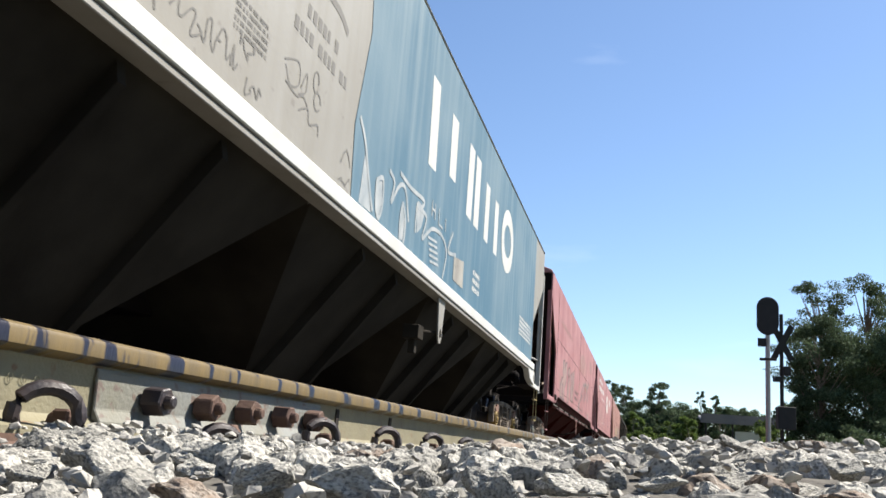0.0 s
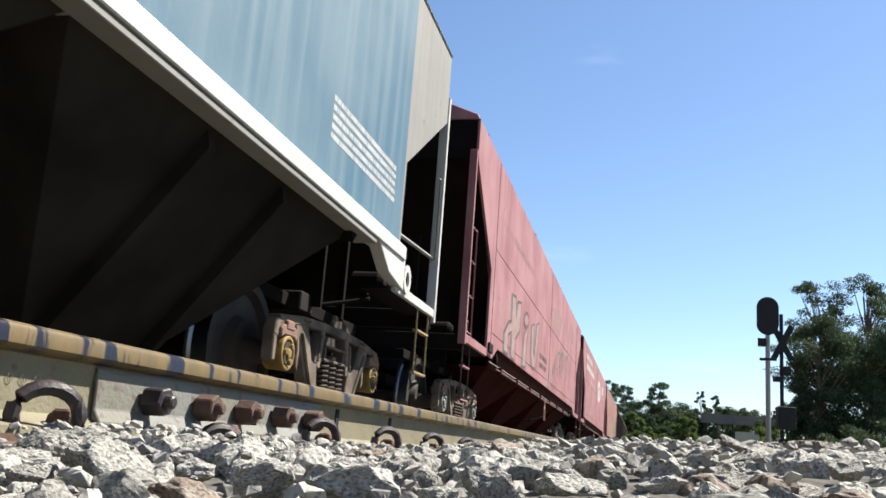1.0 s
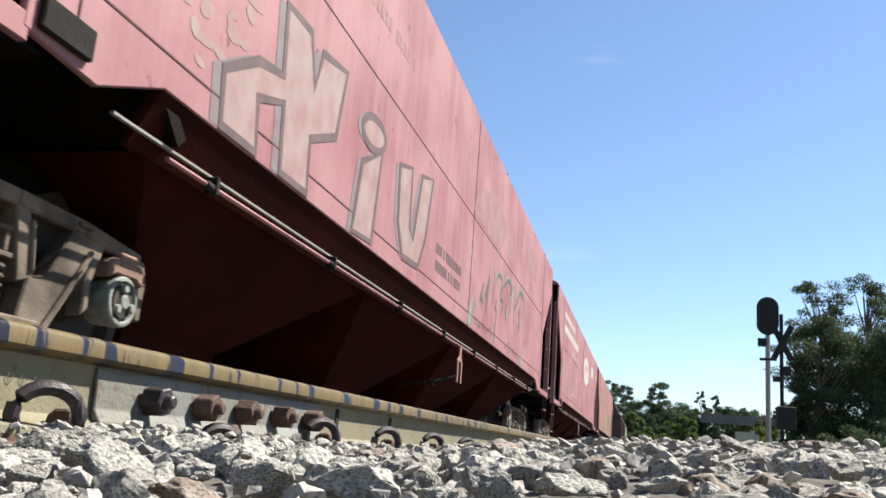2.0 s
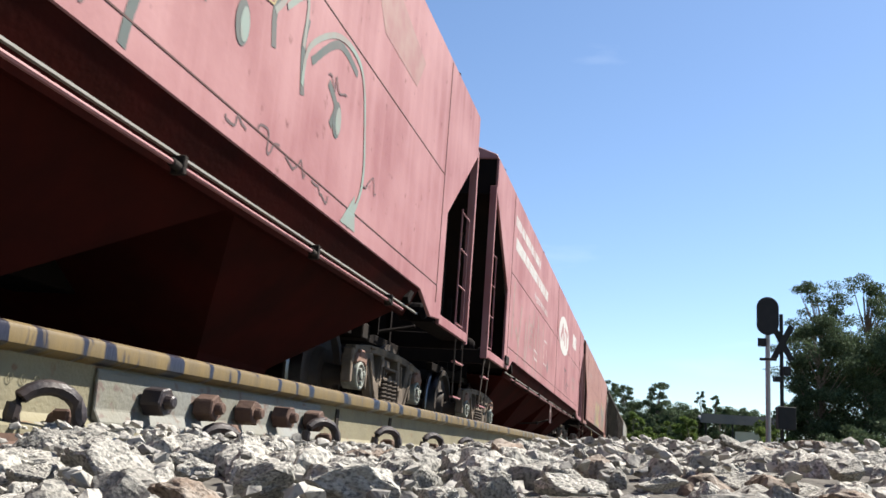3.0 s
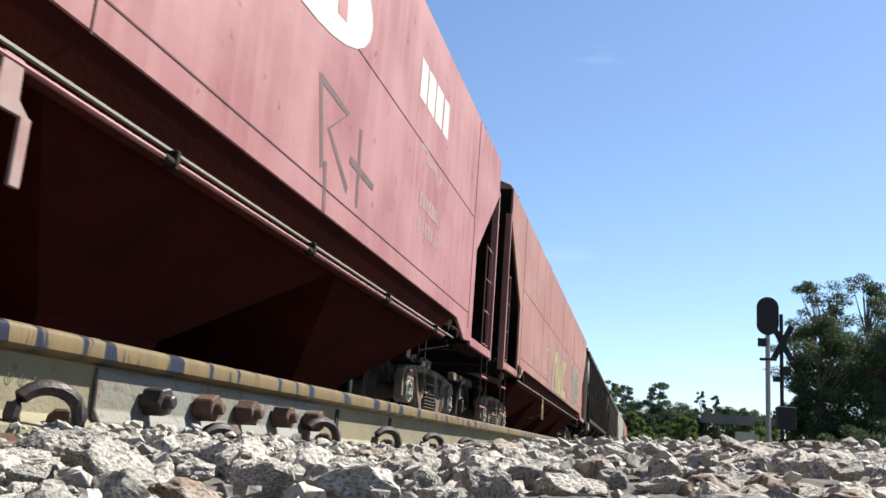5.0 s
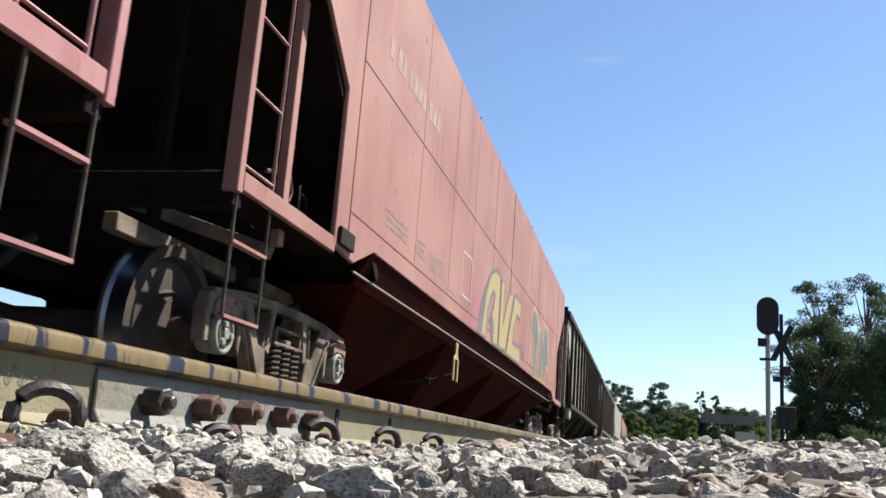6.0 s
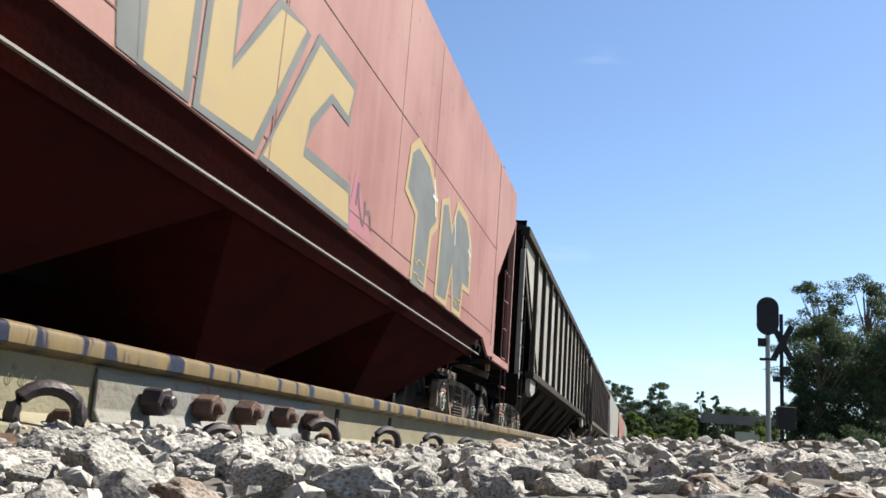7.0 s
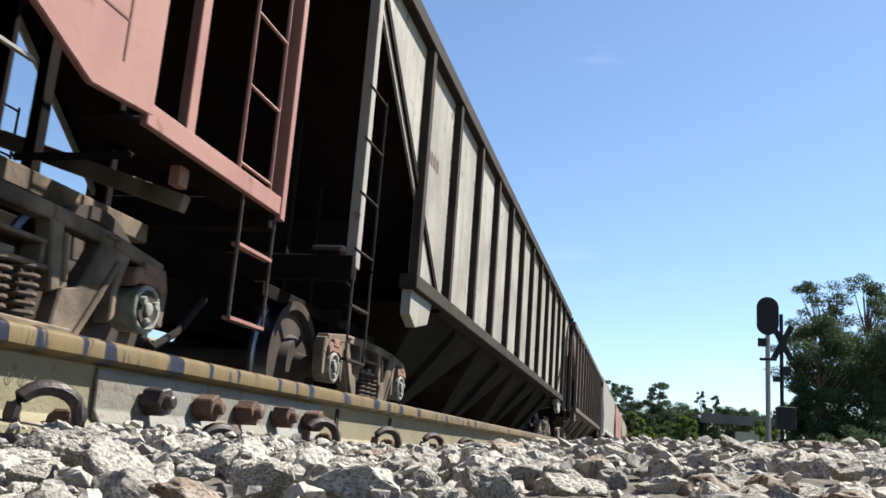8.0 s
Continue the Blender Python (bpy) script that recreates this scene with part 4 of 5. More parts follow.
red_hopper("faded red covered hopper wagon far down the train", 129.2, PINK, spin=False, fork=M["yfork"])
grey_hopper("pale grey covered hopper wagon", 146.6, False, False)
red_hopper("faded red covered hopper wagon far down the train", 164.0, RED, spin=False, fork=M["yfork"])
ribbed_hopper("dark brown ribbed hopper wagon", 181.3, M["brown"], M["brown"], False)


# ---- paint, lettering bars and graffiti on the wagons' sides ----
def ribbon(bm, pts, w, x, closed=False):
    """A flat painted stroke along points (along, up)."""
    pts = [Vector(p) for p in pts]
    n = len(pts)
    left, right = [], []
    for i, p in enumerate(pts):
        a, b = (pts[i - 1], pts[(i + 1) % n]) if closed else (pts[max(i - 1, 0)], pts[min(i + 1, n - 1)])
        d = (b - a).normalized()
        s = Vector((-d.y, d.x)) * w / 2
        left.append(bm.verts.new((x, p.x + s.x, max(p.y + s.y, 1.222))))
        right.append(bm.verts.new((x, p.x - s.x, max(p.y - s.y, 1.222))))
    for i in range(n if closed else n - 1):
        j = (i + 1) % n
        bm.faces.new((right[i], right[j], left[j], left[i]))


def curve(pts, steps=6):
    """A smooth line through a few points."""
    pts = [Vector(p) for p in pts]
    out = []
    for i in range(len(pts) - 1):
        a, b, c, d = pts[max(i - 1, 0)], pts[i], pts[i + 1], pts[min(i + 2, len(pts) - 1)]
        for k in range(steps):
            t = k / steps
            out.append(0.5 * (2 * b + (c - a) * t + (2 * a - 5 * b + 4 * c - d) * t * t + (3 * b - a - 3 * c + d) * t ** 3))
    return out + [pts[-1]]


def strokes(wagon, name, lines, w, mat, layer=0, base=1.5318, bend=True, label=""):
    for k, line in enumerate(lines):
        bm = bmesh.new()
        ribbon(bm, curve(line) if bend else line, w, base + 0.0015 * layer + 0.0001 * k)
        part(name, bm, M[mat], wagon, label)


def patch(wagon, name, poly, mat, layer=0, base=1.5318, label=""):
    bm = bmesh.new()
    bm.faces.new([bm.verts.new((base + 0.0015 * layer, *p)) for p in poly])
    return part(name, bm, M[mat], wagon, label)


def text_bars(wagon, y0, y1, z, h, rows, mat, base=1.5318, seed=1, layer=0, gap=0.5):
    """Lines of writing too small to read, as short bars."""
    rnd = random.Random(seed)
    bm = bmesh.new()
    for r in range(rows):
        zz, y = z - r * h * 1.7, y0
        while y < y1 - h * 0.3:
            w = h * rnd.uniform(0.45, 0.8)
            v = [bm.verts.new((base + 0.0015 * layer, a, b)) for a, b in ((y, zz), (min(y + w, y1), zz), (min(y + w, y1), zz + h), (y, zz + h))]
            bm.faces.new(v)
            y += w + h * gap * rnd.choice((0.4, 0.4, 0.5, 1.4))
    return tagged(part("lettering", bm, M[mat], wagon), kind="stuff")


def lettering(wagon, words, y, z, size, mat, width, x=1.5318, label="white painted slogan"):
    cu = bpy.data.curves.new("lettering", "FONT")
    cu.body, cu.size = words, size
    tmp = new("lettering", cu)
    bpy.context.view_layer.update()
    me = bpy.data.meshes.new_from_object(tmp.evaluated_get(bpy.context.evaluated_depsgraph_get()))
    bpy.data.objects.remove(tmp)
    k = width / max(max(v.co.x for v in me.vertices), 0.01)
    for v in me.vertices:
        v.co = (x, y + v.co.x * k, z + v.co.y)
    me.materials.append(M[mat])
    return tagged(part("slogan", me, None, wagon, label), kind="stuff")


def oval(y, z, a, b, n=28, tilt=0.0):
    return [(y + a * math.cos(k * math.tau / n) + tilt * b * math.sin(k * math.tau / n), z + b * math.sin(k * math.tau / n)) for k in range(n)]


def scribble(rnd, y, z, w, h, n):
    return [(y + w * (k / (n - 1)) + rnd.uniform(-0.12, 0.12) * w, z + rnd.uniform(0, h)) for k in range(n)]


def wedge_bars(wagon, bars, mat, layer, base):
    for a, b, w in bars:
        strokes(wagon, "emblem_bar", [(a, b)], w, mat, layer, base, False)


# grey wagon: white bars and ring of the emblem on the blue field
BLUE = 1.5255
wedge_bars(wagon_a, [((-0.52, 2.27), (-0.56, 3.05), 0.27), ((0.27, 2.42), (0.25, 3.02), 0.27), ((1.12, 2.28), (1.12, 3.04), 0.27),
                     ((1.52, 2.28), (1.50, 3.04), 0.27), ((2.14, 2.28), (2.14, 2.94), 0.25), ((2.80, 2.28), (2.78, 2.92), 0.25)], "white", 0, BLUE)
bm = bmesh.new()
ribbon(bm, oval(3.72, 2.66, 0.40, 0.31), 0.2, BLUE + 0.0015, True)
part("emblem_ring", bm, M["white"], wagon_a, "white painted ring")
text_bars(wagon_a, 5.22, 6.58, 1.90, 0.034, 5, "white", BLUE, 3, gap=0.3)
text_bars(wagon_a, 1.55, 1.95, 1.78, 0.05, 3, "white", BLUE, 4)
patch(wagon_a, "poster", [(0.58, 1.53), (1.06, 1.53), (1.04, 1.80), (0.58, 1.75)], "panel", 1, BLUE, "peeling yellowish paper notice")
strokes(wagon_a, "graffiti", [[(-1.71, 1.86), (-1.57, 1.81), (-1.62, 1.65), (-1.44, 1.83), (-1.27, 1.85), (-1.12, 1.64)],
                              [(-1.44, 1.93), (-1.12, 1.91), (-0.71, 1.93), (-0.75, 1.86), (-0.90, 1.84), (-0.90, 1.61)],
                              [(-1.31, 1.74), (-1.21, 1.63), (-1.22, 1.45), (-1.33, 1.45), (-1.35, 1.62), (-1.31, 1.74)],
                              [(-0.89, 1.83), (-0.58, 1.82), (-0.67, 1.62), (-0.36, 1.78), (0.03, 1.81), (0.24, 1.70), (0.15, 1.45)],
                              [(-1.99, 1.70), (-1.85, 1.75), (-1.82, 1.57), (-1.89, 1.46), (-1.97, 1.54), (-1.99, 1.70)],
                              [(-2.44, 1.98), (-2.30, 1.86), (-2.15, 1.63), (-2.03, 1.47)], [(0.46, 1.95), (0.30, 1.74), (0.64, 1.78)]],
        0.034, "palespray", 1, BLUE, label="thin white spray graffiti")
patch(wagon_a, "graffiti_fill", [(-1.98, 1.70), (-1.86, 1.73), (-1.83, 1.58), (-1.89, 1.47), (-1.96, 1.54)], "palespray", 0, BLUE)
patch(wagon_a, "graffiti_fill", [(-2.32, 1.45), (-2.28, 1.78), (-2.16, 1.66), (-2.06, 1.45)], "palespray", 0, BLUE)
patch(wagon_a, "graffiti_fill", [(-1.30, 1.72), (-1.23, 1.63), (-1.24, 1.46), (-1.32, 1.46), (-1.33, 1.62)], "palespray", 0, BLUE)
patch(wagon_a, "graffiti_fill", [(-0.89, 1.82), (-0.66, 1.82), (-0.72, 1.70), (-0.85, 1.62)], "palespray", 0, BLUE)
strokes(wagon_a, "graffiti", [[(-0.48 + 0.03 * k, 1.68 - 0.045 * k), (-0.16 + 0.03 * k, 1.71 - 0.045 * k)] for k in range(5)] +
        [[(-0.41, 2.02), (-0.40, 1.88)], [(-0.30, 2.02), (-0.29, 1.88)], [(-0.40, 1.95), (-0.30, 1.95)], [(-0.15, 2.02), (-0.14, 1.88), (0.02, 1.88)], [(0.12, 2.0), (0.13, 1.88)]],
        0.022, "palespray", 1, BLUE, bend=False)
TAGS = [(-4.70, 1.47, 0.25, 0.14), (-4.50, 1.50, 0.22, 0.16), (-4.31, 1.52, 0.20, 0.14), (-4.12, 1.62, 0.16, 0.13), (-4.02, 1.47, 0.16, 0.09), (-5.10, 1.47, 0.30, 0.12), (-2.72, 1.58, 0.18, 0.13),
        (-2.70, 1.46, 0.2, 0.08)]
strokes(wagon_a, "graffiti", [scribble(random.Random(80 + k), y, z, w, h, 9) for k, (y, z, w, h) in enumerate(TAGS)], 0.011, "greyseam", 0, 1.5218, label="thin grey scrawled tag")
strokes(wagon_a, "graffiti", [[(-3.64, 1.82), (-3.46, 1.88), (-3.43, 1.77), (-3.54, 1.72), (-3.62, 1.80)], [(-3.40, 1.76), (-3.34, 1.87), (-3.33, 1.77), (-3.42, 1.72)],
                              [(-3.60, 1.72), (-3.45, 1.70), (-3.36, 1.73), (-3.29, 1.70)], [(-3.40, 1.64), (-3.28, 1.69), (-3.24, 1.62), (-3.12, 1.66), (-3.10, 1.60)],
                              oval(-3.16, 1.78, 0.05, 0.05, 10), oval(-3.20, 1.88, 0.04, 0.06, 10)], 0.011, "greyseam", 0, 1.5218)
text_bars(wagon_a, -3.42, -2.88, 2.17, 0.075, 1, "greyseam", 1.5218, 5, gap=0.8)
text_bars(wagon_a, -3.57, -2.74, 2.03, 0.075, 1, "greyseam", 1.5218, 6, gap=0.8)
strokes(wagon_a, "emblem_stroke", [[(-3.16, 2.44), (-2.94, 2.43), (-2.79, 2.37)]], 0.05, "greyseam", 0, 1.5218)
text_bars(wagon_a, -4.20, -3.85, 1.86, 0.022, 5, "greyseam", 1.5218, 7, gap=0.6)

# red wagon with faded letters
KAY = [(-5.60, 1.24), (-5.63, 1.49), (-5.31, 1.67), (-5.03, 1.72), (-5.07, 2.09), (-4.74, 2.10), (-4.62, 1.83), (-4.54, 2.07), (-4.14, 2.13), (-4.23, 1.69), (-4.61, 1.54),
       (-4.58, 1.24), (-4.95, 1.24), (-4.99, 1.59), (-5.28, 1.50), (-5.24, 1.24)]
EYE_STEM = [(-3.71, 1.72), (-3.32, 1.90), (-3.40, 1.26), (-3.80, 1.24)]
CUP = [(-2.86, 1.98), (-2.52, 2.06), (-2.48, 1.60), (-2.36, 1.52), (-2.20, 2.10), (-1.84, 2.18), (-1.98, 1.62), (-2.16, 1.36), (-2.62, 1.34), (-2.80, 1.56)]
for shape in (KAY, EYE_STEM, oval(-3.52, 1.97, 0.24, 0.11, tilt=0.5), CUP):
    patch(wagon_b, "graffiti", shape, "whitespray", 1, label="faded white graffiti letter")
    bm = bmesh.new()
    ribbon(bm, shape, 0.055, 1.5343, True)
    part("graffiti_outline", bm, M["stain"], wagon_b, "dark graffiti outline")
    patch(wagon_b, "graffiti_shade", [(y - 0.10, max(z - 0.015, 1.225)) for y, z in shape], "greyspray", 0, label="grey graffiti shadow")
for k in range(16):
    g = random.Random(500 + k)
    patch(wagon_b, "worn_spot", oval(-5.7 + g.gauss(0, 0.22), 1.66 + g.gauss(0, 0.11), g.uniform(0.03, 0.10), g.uniform(0.015, 0.05), 9, g.uniform(-1, 1)), "whitespray", 0)
text_bars(wagon_b, -6.1, -2.7, 2.78, 0.10, 1, "faint", 1.5318, 11, gap=0.9)
patch(wagon_b, "faded_emblem", [(-0.11, 2.45), (0.46, 2.83), (1.50, 2.98), (2.30, 2.80), (1.79, 2.40), (0.64, 2.40)], "faint", 0, label="almost worn away emblem")
text_bars(wagon_b, -1.55, -0.45, 1.62, 0.09, 2, "stain", 1.5318, 12)
strokes(wagon_b, "graffiti", [[(-0.30, 1.30), (-0.25, 1.75), (0.05, 2.0), (0.30, 1.85)], [(0.15, 1.25), (0.30, 1.60), (0.55, 1.30)]], 0.05, "whitespray", 0)
# bubble letters: dark wedges with pale teal edges
strokes(wagon_b, "graffiti", [[(0.81, 1.81), (0.73, 1.69), (0.64, 1.59), (0.79, 1.62), (0.74, 1.52)], [(1.75, 1.78), (1.65, 1.66), (1.76, 1.64), (1.70, 1.38), (1.68, 1.24)],
                              [(2.12, 2.03), (1.99, 1.85), (2.21, 1.83), (2.16, 1.69)], [(2.88, 2.16), (2.83, 1.98), (2.86, 1.80)], [(3.24, 2.15), (3.21, 1.97), (3.26, 1.72)],
                              [(3.62, 1.95), (3.76, 1.86), (3.70, 1.72)], [(1.55, 1.95), (1.52, 1.82), (1.47, 1.70)]], 0.055, "tealdark", 0, label="dark teal graffiti shading")
patch(wagon_b, "graffiti_shade", [(0.90, 1.68), (1.13, 1.97), (1.18, 1.93), (1.08, 1.57), (1.03, 1.48), (1.02, 1.67)], "tealdark", 0)
strokes(wagon_b, "graffiti", [[(1.41, 2.14), (1.50, 2.01), (1.50, 1.73)], [(1.51, 1.91), (1.65, 2.07), (1.83, 2.15), (2.05, 2.14), (2.11, 2.02)],
                              [(2.12, 2.03), (2.42, 2.19), (2.68, 2.24), (2.94, 2.15), (2.83, 1.98)], [(2.96, 2.07), (3.20, 2.25), (3.21, 1.97)],
                              [(3.24, 1.77), (3.30, 2.02), (3.72, 2.28), (4.15, 2.26), (4.32, 1.88), (4.35, 1.54), (4.15, 1.24)]], 0.036, "tealspray", 1, label="pale teal spray outline")
strokes(wagon_b, "graffiti", [[(1.55, 1.94), (1.67, 2.04), (1.83, 2.11), (2.03, 2.10)], [(2.20, 2.03), (2.44, 2.14), (2.66, 2.19), (2.88, 2.12)], [(3.34, 1.95), (3.72, 2.23), (4.08, 2.20)]],
        0.05, "tealdark", 0)
strokes(wagon_b, "graffiti", [[(2.53, 2.06), (2.66, 1.98), (2.80, 2.0), (2.92, 2.2)], [(2.53, 2.06), (2.70, 2.12)]], 0.014, "yellow", 2, bend=False, label="thin yellow crown scrawl")
for y, z in ((2.52, 1.76), (3.80, 1.79)):
    patch(wagon_b, "graffiti_dot", oval(y, z, 0.07, 0.11), "tealdark", 1)
    patch(wagon_b, "graffiti_dot", oval(y + 0.02, z, 0.045, 0.085), "tealspray", 2)
patch(wagon_b, "graffiti_fill", [(-0.10, 1.23), (0.14, 1.52), (0.25, 1.56), (0.18, 1.24)], "tealspray", 0)
patch(wagon_b, "graffiti_fill", [(0.18, 1.24), (0.25, 1.56), (0.42, 1.62), (0.27, 1.26)], "greyspray", 0)
patch(wagon_b, "graffiti_drip", [(4.02, 1.24), (4.30, 1.24), (4.24, 1.46)], "tealspray", 1)
strokes(wagon_b, "graffiti", [scribble(random.Random(60 + k), 0.40 + 0.22 * k, 1.25, 0.17, 0.13, 6) for k in range(5)] + [scribble(random.Random(70 + k), 2.45 + 0.36 * k, 1.27, 0.26, 0.12, 7) for k in range(4)],
        0.014, "stain", 0, label="thin dark scrawled tag")
strokes(wagon_b, "graffiti", [scribble(random.Random(3), 3.62, 1.93, 0.28, 0.12, 7), scribble(random.Random(4), 4.40, 1.55, 0.25, 0.16, 6)], 0.012, "stain", 2)
patch(wagon_b, "worn_spot", [(4.26, 3.02), (4.88, 3.15), (5.66, 3.0), (5.45, 2.71), (4.55, 2.72)], "faint", 0)
patch(wagon_b, "worn_spot", [(2.47, 2.71), (2.95, 2.90), (2.85, 2.63), (2.34, 2.43)], "faint", 0)

# red wagon with the oval emblem
patch(wagon_c, "emblem_oval", oval(1.60, 2.60, 1.18, 0.41), "white", 1, label="white painted oval emblem")
wedge_bars(wagon_c, [((0.78, 2.44), (1.30, 2.80), 0.15), ((1.28, 2.82), (1.34, 2.46), 0.17), ((1.74, 2.40), (1.70, 2.80), 0.16), ((2.22, 2.40), (2.18, 2.78), 0.16), ((1.64, 2.78), (2.45, 2.72), 0.08)],
           "red", 2, 1.5318)
text_bars(wagon_c, -6.3, -2.0, 2.74, 0.17, 1, "white", 1.5318, 31, gap=0.35)
text_bars(wagon_c, -6.4, -3.4, 3.06, 0.14, 1, "white", 1.5318, 32)
lettering(wagon_c, "A gente nunca para.", -3.95, 2.47, 0.19, "white", 2.0)
strokes(wagon_c, "graffiti", [[(-4.85, 1.95), (-4.88, 1.4), (-4.80, 1.22), (-4.45, 2.1)], [(-3.69, 2.02), (-3.85, 1.21)], [(-3.27, 2.27), (-3.38, 1.2)], [(-3.35, 2.27), (-2.52, 1.22), (-2.5, 2.28)],
                              [(-5.40, 2.1), (-5.61, 1.48), (-5.62, 1.22)], [(-5.95, 1.70), (-5.63, 1.54)], [(-3.87, 2.31), (-3.99, 1.99)], [(-6.2, 2.3), (-6.3, 1.5)]], 0.10, "whitespray", 0, bend=False,
        label="faint whitish rubbed graffiti strokes")
strokes(wagon_c, "graffiti", [[(-1.28, 2.16), (-1.19, 1.19)], [(-0.9, 2.0), (-0.85, 1.7)]], 0.035, "whitespray", 0, bend=False)
strokes(wagon_c, "marking_frame", [[(-2.31, 1.99), (-1.84, 2.0), (-1.86, 1.58), (-2.3, 1.59), (-2.31, 1.99)], [(-3.72, 1.66), (-3.27, 1.64), (-3.27, 1.51), (-3.72, 1.53), (-3.72, 1.66)]],
        0.02, "white", 1, bend=False)
patch(wagon_c, "placard", [(-1.75, 1.58), (-1.6, 1.72), (-1.48, 1.6), (-1.58, 1.45)], "greyspray", 1, label="worn diamond placard")
text_bars(wagon_c, -4.35, -4.0, 1.95, 0.05, 5, "whitespray", 1.5318, 33)
text_bars(wagon_c, 4.06, 5.10, 2.68, 0.33, 1, "white", 1.5318, 34, gap=0.3)
strokes(wagon_c, "graffiti", [scribble(random.Random(5), 4.2, 2.15, 0.8, 0.22, 8)], 0.05, "whitespray", 0)
text_bars(wagon_c, 4.3, 5.1, 1.85, 0.12, 2, "whitespray", 1.5318, 35)
strokes(wagon_c, "graffiti", [[(2.0, 1.95), (2.15, 1.45)], [(2.0, 1.93), (2.5, 1.9), (2.2, 1.7), (2.6, 1.45)], [(2.75, 1.9), (2.8, 1.4)], [(2.6, 1.65), (3.1, 1.62)], [(2.2, 1.5), (2.25, 1.22)]],
        0.05, "stain", 0, bend=False, label="dark scratched tag")

# bleached wagon with yellow and grey letters
ARCH = [(-1.94, 1.225), (-1.89, 1.41), (-1.78, 1.7), (-1.63, 1.91), (-1.45, 2.04), (-1.15, 2.13), (-0.86, 2.12), (-0.8, 1.97), (-0.79, 1.24), (-1.13, 1.225), (-1.16, 1.46), (-1.32, 1.54), (-1.22, 1.66), (-1.16, 1.82), (-1.27, 1.84), (-1.44, 1.75), (-1.6, 1.56), (-1.62, 1.38), (-1.65, 1.225)]
VEE = [(-0.71, 2.1), (-0.46, 2.11), (-0.45, 1.54), (-0.05, 2.05), (0.33, 2.08), (-0.15, 1.26), (-0.71, 1.24)]
HOOK = [(0.49, 2.12), (1.13, 2.11), (1.07, 1.86), (0.76, 1.88), (0.5, 1.63), (0.44, 1.45), (1.2, 1.47), (1.25, 1.225), (-0.07, 1.24)]
patch(wagon_d, "graffiti_halo", [(-2.55, 1.24), (-2.45, 1.5), (-2.1, 1.72), (-1.9, 1.24)], "magenta", 0, label="pink spray haze")
patch(wagon_d, "graffiti_halo", [(1.2, 1.24), (1.3, 1.62), (1.75, 1.24)], "magenta", 0)
patch(wagon_d, "graffiti_shade", [(-2.18, 1.225), (-2.11, 1.51), (-1.91, 1.74), (-1.59, 1.98), (-1.31, 2.11), (-1.63, 1.91), (-1.78, 1.7), (-1.89, 1.41), (-1.94, 1.225)], "greygreen", 1, label="grey graffiti shadow")
patch(wagon_d, "graffiti_shade", [(-1.16, 1.46), (-1.32, 1.54), (-1.48, 1.51), (-1.53, 1.43), (-1.33, 1.43), (-1.28, 1.225), (-1.13, 1.225)], "greygreen", 1)
for shape in (ARCH, VEE, HOOK):
    patch(wagon_d, "graffiti", shape, "yellow", 1, label="yellow graffiti letter")
    bm = bmesh.new()
    ribbon(bm, shape, 0.06, 1.5343, True)
    part("graffiti_outline", bm, M["greygreen"], wagon_d, "grey graffiti outline")
TEE = [(2.45, 1.86), (2.52, 2.2), (2.72, 2.32), (3.1, 2.28), (3.42, 2.08), (3.5, 1.85), (3.3, 1.72), (3.22, 1.2), (2.78, 1.2), (2.8, 1.76)]
EM = [(3.62, 1.25), (3.66, 2.1), (3.9, 2.18), (4.1, 1.95), (4.3, 2.26), (4.75, 2.24), (5.06, 2.0), (5.08, 1.55), (4.75, 1.55), (4.7, 1.24), (4.35, 1.24), (4.2, 1.62), (4.05, 1.24)]
for shape in (TEE, EM):
    bm = bmesh.new()
    ribbon(bm, shape, 0.085, 1.5343, True)
    part("graffiti_outline", bm, M["yellow"], wagon_d, "yellow graffiti outline")
    patch(wagon_d, "graffiti", shape, "greygreen", 1, label="dark grey graffiti letter")
strokes(wagon_d, "graffiti", [scribble(random.Random(12), 2.85, 1.36, 0.32, 0.08, 7), scribble(random.Random(13), 2.85, 1.25, 0.32, 0.06, 5)], 0.014, "yellow", 3)
lettering(wagon_d, "100P", 4.36, 1.30, 0.13, "yellow", 0.34, 1.5362, "thin yellow sprayed letters")
strokes(wagon_d, "graffiti_glint", [[(3.3, 2.2), (3.42, 1.9)], [(3.28, 2.05), (3.46, 2.05)], [(4.2, 2.12), (4.26, 1.85)], [(4.95, 2.1), (5.0, 1.75)], [(4.88, 1.95), (5.05, 1.92)]], 0.03, "white", 3, bend=False)
strokes(wagon_d, "graffiti", [scribble(random.Random(9), 1.35, 1.3, 0.35, 0.3, 9)], 0.03, "stain", 1)
strokes(wagon_d, "marking_frame", [[(-3.15, 1.90), (-2.68, 1.91), (-2.67, 1.47), (-3.13, 1.47), (-3.15, 1.90)]], 0.016, "white", 1, bend=False)
text_bars(wagon_d, -3.1, -2.7, 1.39, 0.04, 1, "whitespray", 1.5318, 43)
text_bars(wagon_d, -4.5, -3.98, 1.57, 0.02, 5, "whitespray", 1.5318, 44, gap=0.25)
text_bars(wagon_d, -5.0, -4.65, 1.56, 0.03, 3, "whitespray", 1.5318, 45)
text_bars(wagon_d, -5.85, -5.25, 1.56, 0.03, 3, "whitespray", 1.5318, 46)
text_bars(wagon_d, -3.75, -3.4, 1.39, 0.045, 1, "whitespray", 1.5318, 48)
text_bars(wagon_d, -6.1, -4.45, 2.62, 0.16, 1, "whitespray", 1.5318, 47)
text_bars(wagon_e, -6.35, -5.85, 2.34, 0.12, 1, "stain", 1.482, 51)
